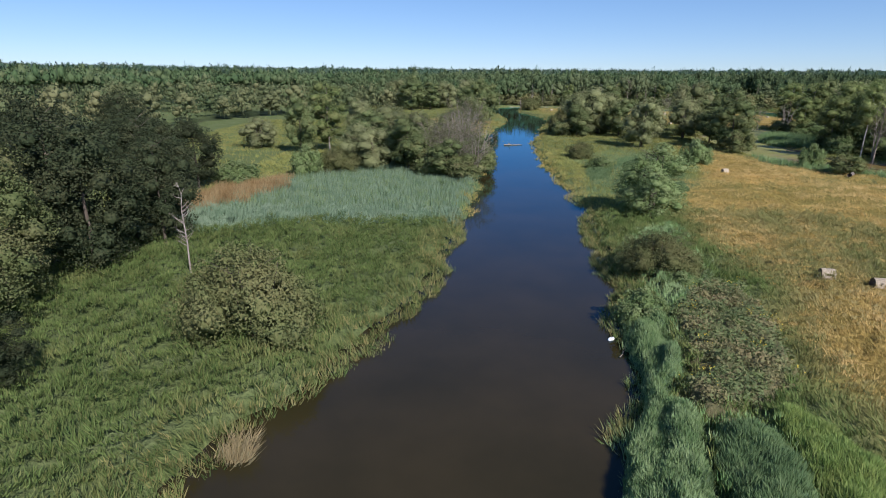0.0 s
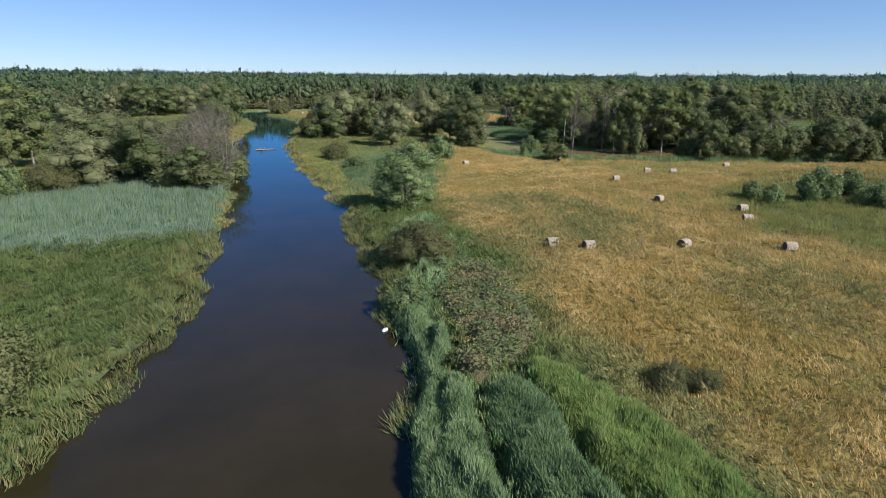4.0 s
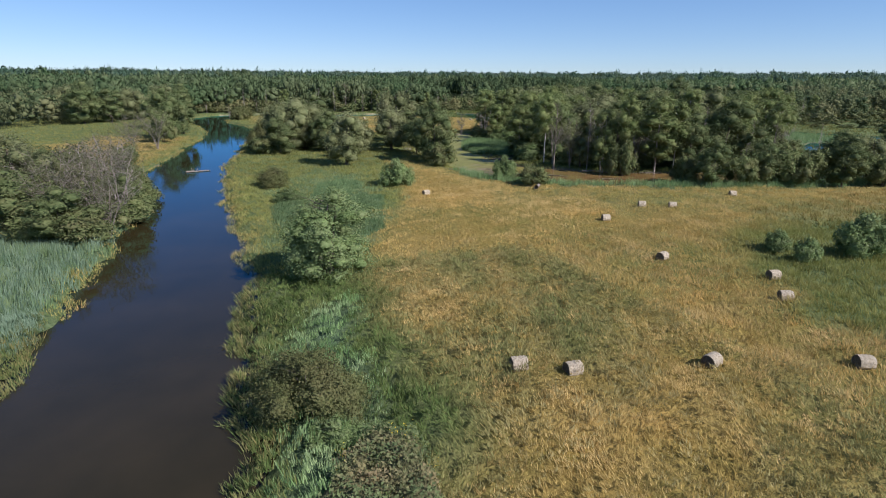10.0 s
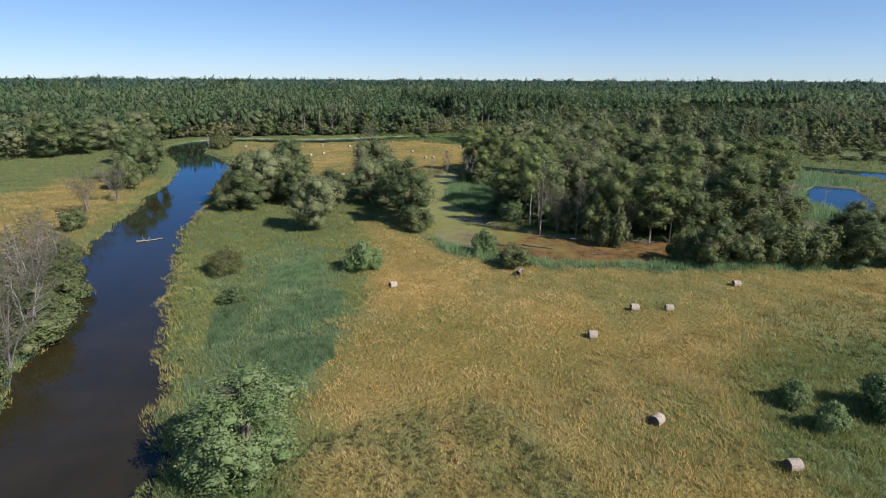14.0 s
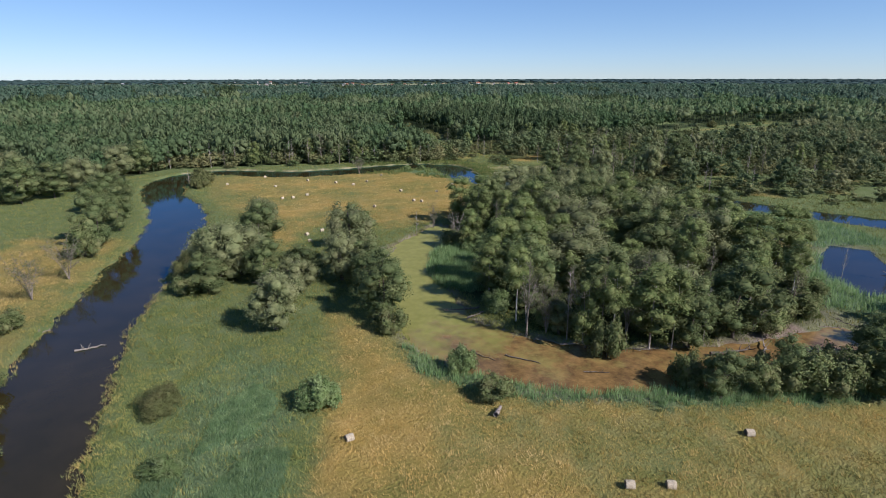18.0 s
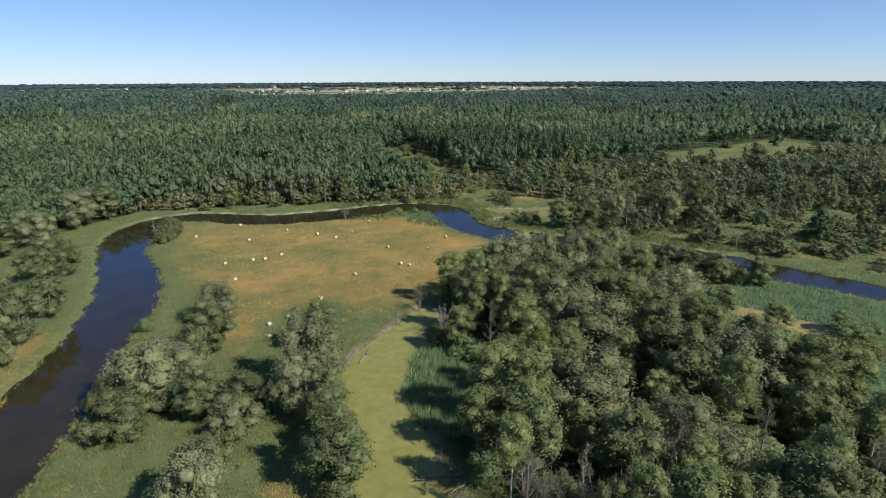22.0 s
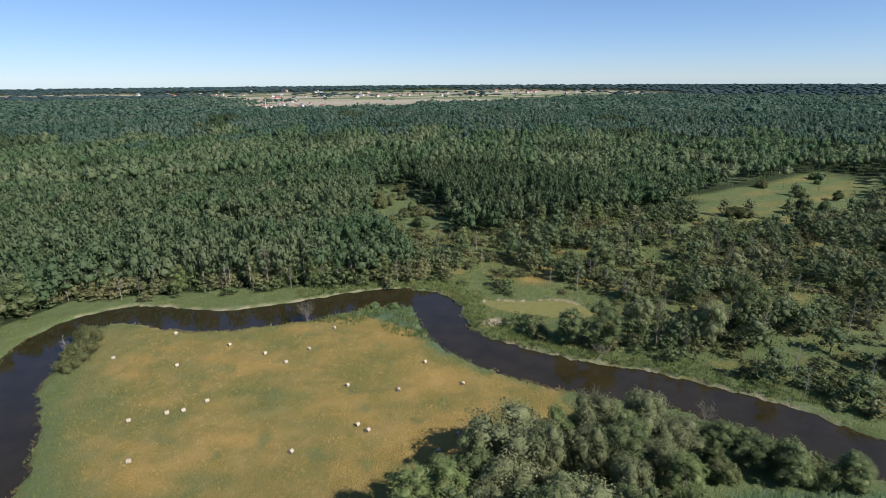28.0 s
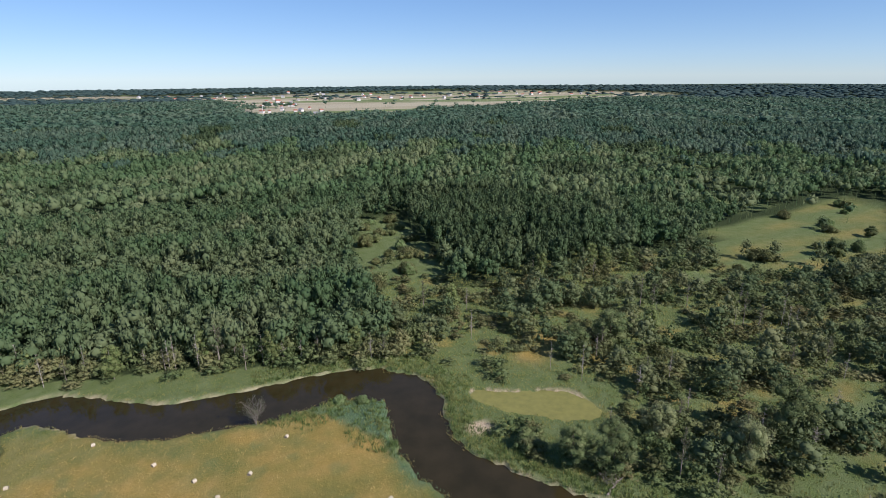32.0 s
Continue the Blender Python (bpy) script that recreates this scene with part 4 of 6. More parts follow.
PLANTS_SHORE = [
    ("scrub", 87, 77.5, 4.8, 4.2), ("alder_a", 88, 74, 6.1, 5.1), ("scrub", 97, 71, 5.6, 5.5), ("alder_a", 96, 72, 6.5, 4.9), ("scrub", 100, 69, 5.4, 5.5),
    ("alder_a", 104, 66, 7, 6.1), ("bush_b", 67, 51, 1.8, 2.3), ("bush_b", 72, 47, 3.3, 4.4), ("bush_b", 77, 47, 2.9, 3.6), ("bush_b", 66, 48, 1.9, 2.2),
    ("dead_b", 91, 76, 4, 3), ("scrub", 110, 64, 5, 5), ("alder_a", 116, 62, 7, 6), ("bush_b", 75, 43, 2.4, 4), ("alder_a", 109, 70, 7.5, 6.5), ("willow_a", 114, 68, 6.5, 7), ("alder_a", 122, 68, 8, 7), ("scrub", 93, 73, 4.5, 4.6),
    ("alder_b", 128, 72, 8, 6.5), ("scrub", 119, 73, 5, 5.5), ("willow_b", 134, 74, 7, 6), ("scrub", 106, 72, 4, 4)]
PLANTS_LEFT_BANK = [
    ("thicket", 20, 149, 8, 7), ("alder_a", 23, 171, 12, 9), ("alder_b", 26, 181, 11, 7), ("thicket", 16, 141, 8, 7.5), ("scrub", 15.5, 129, 3.5, 3.9),
    ("alder_a", 25, 208, 9.5, 8), ("scrub", 21, 162, 7, 6), ("alder_a", 21, 203, 10.5, 10), ("scrub", 22, 188, 6, 6), ("alder_a", 0, 226, 13, 12), ("alder_b", 7, 231, 11, 11),
    ("willow_a", 14, 240, 11, 12), ("willow_b", 22, 258, 12, 13), ("alder_a", 28, 268, 12, 12), ("willow_a", -8, 258, 12, 13), ("dead_b", 12, 119, 6, 5)]
PLANTS_HEAD = [
    ("bush_b", 42.5, 166, 2.2, 3.4), ("alder_a", 52, 150, 10.6, 8.6), ("alder_a", 70, 143, 9.5, 9), ("bush_far", 47, 233, 4.6, 8), ("bush_far", 47, 243, 4.2, 7), ("bush_far", 45.5, 227, 3.6, 5), ("dead_c", 43, 238, 5.5, 4),
    ("willow_b", 45, 145, 8, 10), ("willow_a", 54, 126, 6, 7), ("thicket", 99, 230.5, 6.5, 7.5), ("bush_b", 118, 231, 1.6, 3.4), ("bush_b", 123, 229, 1.6, 3),
    ("willow_b", 134, 156, 11.9, 10), ("willow_a", 143, 154, 11, 10), ("willow_b", 145, 148, 9, 9), ("willow_a", 128, 157, 7.5, 8), ("dead_b", 157, 152.5, 5, 4.5), ("dead_b", 144, 168, 3.5, 2.8),
    ("alder_a", 150, 145, 8, 8), ("alder_b", 154, 141.5, 7.5, 7.5), ("scrub", 158, 137.5, 6, 7), ("alder_a", 156, 136, 7, 7), ("alder_a", 164, 131, 6.5, 6.5), ("scrub", 147, 141, 4, 5),
    ("dead_b", 160, 139, 4.5, 4), ("alder_a", 155.5, 109, 4.5, 5.5), ("scrub", 160, 134, 5, 6), ("willow_a", 141, 149, 9, 9), ("willow_b", 138, 146, 8, 8)]
PLANTS_EAST = [
    ("dead_c", 176, 215, 10.9, 2.8), ("dead_c", 172, 223, 8.9, 2.2), ("dead_c", 184, 204, 9.1, 4.1), ("dead_a", 170, 178, 14, 4.2), ("dead_a", 174, 173, 9.9, 4.2),
    ("dead_c", 201, 173, 8, 4.6), ("dead_c", 220, 180, 5.9, 3.8), ("alder_a", 160, 185, 12, 9), ("alder_b", 154, 190, 10, 7), ("scrub", 150, 198, 4.5, 6.5),
    ("willow_b", 184, 176, 12, 9), ("alder_a", 199, 177, 15, 11), ("alder_b", 195, 227, 12, 11), ("alder_a", 184, 228, 8.5, 7.8), ("willow_a", 176, 190, 9, 8), ("dead_b", 157, 183, 3, 5)]
PLANTS_NORTH = [
    ("dead_a", 93, 261, 13.9, 8), ("dead_c", 88, 261, 11.4, 3), ("dead_c", 81, 263, 10.5, 2.6), ("dead_c", 109, 256, 6.5, 3.8), ("dead_a", 97, 260, 12.3, 5),
    ("bush_far", 171, 327, 5, 9), ("bush_far", 164, 309, 4.6, 7.8), ("bush_far", 159, 350, 6, 8), ("alder_a", 333, 250, 8.6, 9.5), ("bush_b", 350, 250, 5.1, 6.1),
    ("alder_a", 378, 261, 5.5, 6.6), ("bush_b", 379, 281, 4.1, 6.2), ("bush_far", 302, 260, 5, 12)]
for where, rows in (("trees west of the river", PLANTS_WEST), ("trees west of the river", PLANTS_WEST_FAR), ("trees on the meadow bank", PLANTS_BANK),
                    ("island trees", PLANTS_ISLAND), ("shrubs along the old arm", PLANTS_SHORE), ("trees on the west bank", PLANTS_LEFT_BANK),
                    ("trees round the hay meadow", PLANTS_HEAD), ("trees east of the river", PLANTS_EAST), ("trees at the forest edge", PLANTS_NORTH)):
    for key, x, y, h, w in rows:
        plant(key, x, y, h, w, group=where)


def fill(seed, poly, gap, keys, low, high, group, shrink=2.0, avoid=()):
    """Trees of mixed kinds over a polygon, no closer than gap."""
    r = np.random.RandomState(seed)
    q = np.array(poly, float)
    lo, hi = q.min(0), q.max(0)
    taken = [np.array(a[1:3], float) for a in avoid]
    for c in r.uniform(lo, hi, (2500, 2)):
        if edge_distance(poly, c[:1], c[1:])[0] < shrink or edge_distance(REED_ISLE, c[:1], c[1:])[0] > -1.0 or any(np.hypot(*(c - t)) < gap for t in taken):
            continue
        taken.append(c)
        key = keys[r.randint(len(keys))]
        h = r.uniform(low, high)
        plant(key, c[0], c[1], h, KINDS[key][4] / KINDS[key][3] * h * r.uniform(1.1, 1.5), group=group)


fill(6, ISLAND, 6.8, ("scrub", "scrub", "bush_b"), 2.2, 4.5, "island undergrowth", 0.3)
fill(5, ISLAND, 5.2, ("alder_a", "alder_b", "birch_a", "birch_b", "willow_b", "willow_a", "alder_b", "birch_a"), 8.5, 13.5, "island trees", 2.0, PLANTS_ISLAND)


# ---- far parts and grass follow ----


# ---- far woods ----
def woods(name, label, pts, heights, widths, template, mat, seed, group=40.0):
    """Many trees as one mesh from a few templates; stands of one colour lie together."""
    r = np.random.RandomState(seed)
    vs, fs, ts, ns, o = [], [], [], [], 0
    which = r.randint(0, len(template), len(pts))
    for k, (tv, tf, tn) in enumerate(template):
        s = np.where(which == k)[0]
        if not len(s):
            continue
        a = r.uniform(0, 6.28, len(s))
        c, sn = np.cos(a)[:, None], np.sin(a)[:, None]
        w, h = widths[s][:, None], heights[s][:, None]
        v = np.stack([(tv[:, 0] * c - tv[:, 1] * sn) * w + pts[s, 0:1], (tv[:, 0] * sn + tv[:, 1] * c) * w + pts[s, 1:2], tv[:, 2] * h + pts[s, 2:3]], -1)
        nn = np.stack([tn[:, 0] * c - tn[:, 1] * sn, tn[:, 0] * sn + tn[:, 1] * c, np.repeat(tn[None, :, 2], len(s), 0)], -1)
        f = tf[None] + (np.arange(len(s)) * len(tv))[:, None, None] + o
        vs.append(v.reshape(-1, 3))
        fs.append(f.reshape(-1, 3))
        ns.append(nn.reshape(-1, 3))
        tone = 0.3 + 0.4 * lumps(pts[s, 0], pts[s, 1], group, 21) + 0.25 * lumps(pts[s, 0], pts[s, 1], group * 4, 22) + r.normal(0, 0.09, len(s))
        ts.append(np.repeat(np.clip(tone, 0, 1), len(tv)))
        o += v.size // 3
    ob = new(name, mesh_of(name, np.concatenate(vs), np.concatenate(fs), mat, tint=np.concatenate(ts), normals=np.concatenate(ns)))
    return tagged(ob, label, "woodland", kind="stuff")


def far_tree(seed, cards, leaf, lobes, sub=1, core=0.7, base=0.4):
    """A lumpy crown one metre high and wide: uneven lobes with leaf tufts standing off them."""
    r = np.random.RandomState(seed)
    bv, bf = ball(sub)
    vs, fs, ns, o = [], [], [], 0
    cen = []
    for i in range(lobes):
        q = (i + 0.6) / lobes
        a = i * 2.4 + r.uniform(-0.6, 0.6)
        w = 0.31 * math.sqrt(max(0.0, 1.02 - q)) if lobes > 1 else 0.0
        c = np.array((w * math.cos(a), w * math.sin(a), base + (0.8 - base) * q + r.uniform(-0.05, 0.05) if lobes > 1 else 0.66))
        rad = np.array((0.27, 0.27, 0.19)) * r.uniform(0.75, 1.25) if lobes > 2 else np.array((0.42, 0.42, 0.28)) * r.uniform(0.85, 1.15)
        jit = 1 + r.uniform(-0.35, 0.25, len(bv))[:, None]
        vs.append(c + bv * rad * jit * core)
        fs.append(bf + o)
        ns.append(bv * 0.8 + (c - (0, 0, 0.5)) * 0.6)
        o += len(bv)
        cen.append((c, rad))
    if cards:
        k = r.randint(0, lobes, cards)
        u = unit(r, cards)
        u[:, 2] = np.abs(u[:, 2]) * np.where(r.uniform(size=cards) < 0.25, -0.5, 1)
        p = np.array([cen[i][0] + u[j] * cen[i][1] * r.uniform(0.65, 1.15) for j, i in enumerate(k)])
        v, f, n = leaf_cards(r, p, u, leaf, 1.0, True, 0.65)
        vs.append(v), fs.append(f + o), ns.append(n)
        o += len(v)
    st = np.array([(0, 0, -0.02), (0.03, 0, 0), (0, 0.03, 0), (0, 0, 0.5)])
    vs.append(st), fs.append(np.array([(0, 1, 3), (1, 2, 3), (2, 0, 3)]) + o), ns.append(np.array([(-1, -1, 0), (1, 0, 0), (0, 1, 0), (0, 0, 1.0)]))
    return np.concatenate(vs), np.concatenate(fs), np.concatenate(ns)


def scatter(seed, spacing, r0, r1, az0, az1, cx=70, cy=90):
    """Jittered grid points in a ring sector that stand where trees stand."""
    r = np.random.RandomState(seed)
    n = int(2 * r1 / spacing)
    i, j = np.meshgrid(np.arange(n), np.arange(n))
    x = cx - r1 + (i.ravel() + r.uniform(-0.7, 0.7, n * n)) * spacing
    y = cy - r1 + (j.ravel() + r.uniform(-0.7, 0.7, n * n)) * spacing
    rr, az = np.hypot(x - cx, y - cy), np.degrees(np.arctan2(x - cx, y - cy))
    ok = (rr > r0) & (rr < r1) & (az > az0) & (az < az1)
    x, y = x[ok], y[ok]
    ok = r.uniform(0, 1, len(x)) < woods_share(x, y)
    x, y = x[ok], y[ok]
    ok = (river_distance(x, y) > 4) & (pond_distance(x, y) > 1)
    return np.stack([x[ok], y[ok], ground_z(x[ok], y[ok])], 1), r


def canopy(p, r, mean, spread):
    """Tree heights: stands of like height with a few that stand out."""
    h = mean + 2.2 * lumps(p[:, 0], p[:, 1], 90, 41) + r.normal(0, spread, len(p))
    return np.clip(h + np.where(r.uniform(size=len(p)) < 0.05, 3.0, 0), 4, 24)


def dark_stand(p):
    return inside([(190, 290), (182, 345), (196, 430), (262, 410), (268, 330), (240, 285), (212, 280)], p[:, 0], p[:, 1]) | ((lumps(p[:, 0], p[:, 1], 150, 23) > 0.8) & (p[:, 1] > 420))


near_t = [far_tree(20 + i, 125, 0.08, 5, 1, 0.56) for i in range(12)]
mid_t = [far_tree(40 + i, 26, 0.11, 1) for i in range(14)]
shrub_t = [far_tree(50 + i, 120, 0.085, 5, 0, 0.5, 0.2) for i in range(10)]
open_t = [far_tree(70 + i, 330, 0.055, 9, 1, 0.45, 0.16) for i in range(8)]
west_t = [far_tree(30 + i, 200, 0.062, 8, 1, 0.45, 0.2) for i in range(6)]
far_t = [far_tree(60 + i, 14, 0.19, 1) for i in range(6)]
back_t = [far_tree(80 + i, 0, 0.2, 1) for i in range(5)]
p, r = scatter(101, 4.7, 60, 360, -22, 75)
dark = dark_stand(p)
woods("dark_stand", "dark dense stand of tall alders and spruces", p[dark], canopy(p, r, 13.5, 1.2)[dark], r.uniform(4.5, 7.5, len(p))[dark], near_t, LEAF_SPRUCE, 8)
p = p[~dark]
open_wood = (p[:, 0] > 140) & (p[:, 1] < 285)
tall, wide = canopy(p, r, 11.3, 1.4), r.uniform(3.8, 9.6, len(p))
woods("near_woodland", "dense green mixed woodland beyond the river", p[~open_wood], tall[~open_wood], wide[~open_wood], near_t, LEAF_WOODS, 1)
woods("open_woodland", "scattered alders and willows among scrub", p[open_wood], tall[open_wood] * 0.74, wide[open_wood] * 0.6 + 3.6, open_t, LEAF_MARSH, 11, 18.0)
p, r = scatter(105, 7.5, 60, 260, -80, -22)
woods("west_woodland", "wooded meadow edge west of the river", p, r.uniform(6, 11, len(p)), r.uniform(6, 10, len(p)), west_t, LEAF_MARSH, 5)
r = np.random.RandomState(106)
q = r.uniform((135, 60), (330, 330), (11000, 2))
d = woods_share(q[:, 0], q[:, 1])
ok = (((d < 0.97) & (d > 0.04) & (r.uniform(size=len(q)) < 0.8) & (lumps(q[:, 0], q[:, 1], 15, 62) > -0.35)) | ((d <= 0.04) & (lumps(q[:, 0], q[:, 1], 22, 61) > 0.2) & (r.uniform(size=len(q)) < 0.4)))
ok &= (river_distance(q[:, 0], q[:, 1]) > 5) & (pond_distance(q[:, 0], q[:, 1]) > 2) & (edge_distance(EAST_FIELD, q[:, 0], q[:, 1]) < 0) & (edge_distance(REED_EAST, q[:, 0], q[:, 1]) < 0)
ok &= q[:, 0] + q[:, 1] > 320
q = q[ok]
p = np.stack([q[:, 0], q[:, 1], ground_z(q[:, 0], q[:, 1])], 1)
tall = 1.0 + 4.4 * r.uniform(0, 1, len(p)) ** 2.6
wide = r.uniform(2.5, 5.5, len(p))
olive = lumps(p[:, 0], p[:, 1], 24, 63) + r.normal(0, 0.3, len(p)) > 0.1
woods("shrub_layer", "scrubby willow thickets and young trees", p[~olive], tall[~olive], wide[~olive], shrub_t, LEAF_SCRUB, 6, 25.0)
woods("shrub_layer", "olive and tan scrub between the trees", p[olive], tall[olive] * 0.8, wide[olive], shrub_t, LEAF_OLIVE, 16, 12.0)
edge = spline([(-10, 258, 0), (20, 270, 0), (41, 279, 0), (54, 273, 0), (81, 267, 0), (97, 261, 0), (123, 254, 0), (145, 249, 0)], 1.1)
q = np.concatenate([edge[:, :2] + (0, d) + r.normal(size=(len(edge), 2)) * 1.4 for d in (-6.0, -3.5, -1.0, 2.5)])
p = np.stack([q[:, 0], q[:, 1], ground_z(q[:, 0], q[:, 1])], 1)
tall = r.uniform(1.0, 3.0, len(p)) + np.repeat((0.0, 1.2, 3.0, 5.0), len(edge)) * r.uniform(0.7, 1.2, len(p))
kept = lumps(q[:, 0], q[:, 1], 9, 64) > np.repeat((0.35, -0.15, -0.6, -9.0), len(edge))
woods("edge_shrubs", "shrubs and young trees fringing the forest edge", p[kept], tall[kept], r.uniform(3.2, 6, len(p))[kept], shrub_t, LEAF_SCRUB, 7, 15.0)
for k in range(22):
    x, y = edge[int(len(edge) * (0.3 + 0.68 * k / 22))][:2] + r.normal(size=2) * 1.5
    plant(("dead_c", "dead_a", "dead_c", "birch_b")[k % 4], float(x), float(y - 2.5), r.uniform(7, 11.5), None, group="trees at the forest edge")
for k in range(70):
    x, y = r.uniform((145, 140), (255, 290))
    if woods_share(np.array([x]), np.array([y]))[0] > 0.04 and river_distance(np.array([x]), np.array([y]))[0] > 4:
        plant(("dead_a", "dead_c", "birch_b", "dead_c")[k % 4], float(x), float(y), r.uniform(7, 13), None, group="standing dead trees")
for k in range(60):
    poly = (GLADE, GLADE, EAST_FIELD)[k % 3]
    q = np.array(poly, float)
    x, y = r.uniform(q.min(0), q.max(0))
    if edge_distance(poly, np.array([x]), np.array([y]))[0] > 1:
        plant(("bush_far", "bush_b", "scrub")[(k // 3) % 3], float(x), float(y), r.uniform(2.5, 5), r.uniform(4, 8), group="bushes in the glades")
p, r = scatter(102, 5.8, 360, 800, -52, 72)
dark = dark_stand(p)
woods("dark_stand", "dark stand of conifers in the wood", p[dark], canopy(p, r, 14, 1.2)[dark], r.uniform(5, 8, len(p))[dark], mid_t, LEAF_SPRUCE, 9)
p = p[~dark]
tall, wide = canopy(p, r, 13.5, 1.4), r.uniform(5, 10.5, len(p))
# beyond this ragged line the leaf colour itself carries the haze
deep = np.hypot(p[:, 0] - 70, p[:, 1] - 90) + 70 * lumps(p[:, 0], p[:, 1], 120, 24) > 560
woods("middle_woodland", "unbroken canopy of mixed woodland", p[~deep], tall[~deep], wide[~deep], mid_t, LEAF_WOODS, 2)
woods("deep_woodland", "mixed forest further from the river, haze painted bluish into its leaves", p[deep], tall[deep], wide[deep], mid_t, LEAF_FAR_HAZE, 12)
p, r = scatter(103, 16.5, 800, 1900, -52, 70)
woods("far_woodland", "distant dark forest reaching to the horizon", p, canopy(p, r, 13.5, 1.5), r.uniform(17, 25, len(p)), far_t, LEAF_FAR_HAZE, 3, 150.0)
p, r = scatter(104, 33, 1900, 3750, -48, 70)
woods("horizon_woodland", "forest far away on low hills at the horizon", p, r.uniform(11, 17, len(p)), r.uniform(40, 60, len(p)), back_t, LEAF_PINE_HAZE, 4, 300.0)


# ---- grass and reeds ----
def blades(name, label, x, y, height, width, count, lean, spread, mat, tint, seed, splay=1.0, lift=0.0):
    """Tufts of thin bent blades: count for each place, leaning one way and splayed."""
    r = np.random.RandomState(seed)
    n = len(x)
    z = np.maximum(ground_z(x, y), -0.52) - 0.05 + lift
    X, Y, Z = (np.repeat(a, count) for a in (x, y, z))
    H = np.repeat(height, count) * r.uniform(0.65, 1.15, n * count)
    W = np.repeat(width, count) * r.uniform(0.7, 1.3, n * count)
    a = r.uniform(0, 6.28, n * count)
    off = np.repeat(spread, count) * r.uniform(0, 0.6, n * count)
    bx, by = X + np.cos(a) * off, Y + np.sin(a) * off
    lx = np.repeat(lean[:, 0], count) + np.cos(a) * r.uniform(0.2, 1.0, n * count) * splay
    ly = np.repeat(lean[:, 1], count) + np.sin(a) * r.uniform(0.2, 1.0, n * count) * splay
    rise = 1.0 / np.sqrt(1 + lx * lx + ly * ly)
    t = r.uniform(0, 6.28, n * count)
    wx, wy = np.cos(t) * W / 2, np.sin(t) * W / 2
    v = np.stack([np.stack([bx - wx, by - wy, Z], 1), np.stack([bx + wx, by + wy, Z], 1), np.stack([bx + lx * H * rise, by + ly * H * rise, Z + H * rise], 1)], 1).reshape(-1, 3)
    f = np.arange(n * count * 3).reshape(-1, 3)
    tn = np.repeat(np.clip(np.repeat(tint, count) + r.normal(0, 0.12, n * count), 0, 1), 3)
    return tagged(new(name, mesh_of(name, v, f, mat, tint=tn)), label, "grass", kind="stuff")


HERB_BED = [(21.8, 29), (24.3, 30), (26.8, 32), (28.3, 36), (29.2, 41), (27.4, 42), (24.4, 39), (23.5, 36), (22.8, 32.6), (21.5, 31)]


def sown(seed, x0, x1, y0, y1, per_m2):
    r = np.random.RandomState(seed)
    n = int((x1 - x0) * (y1 - y0) * per_m2)
    return r.uniform(x0, x1, n), r.uniform(y0, y1, n), r


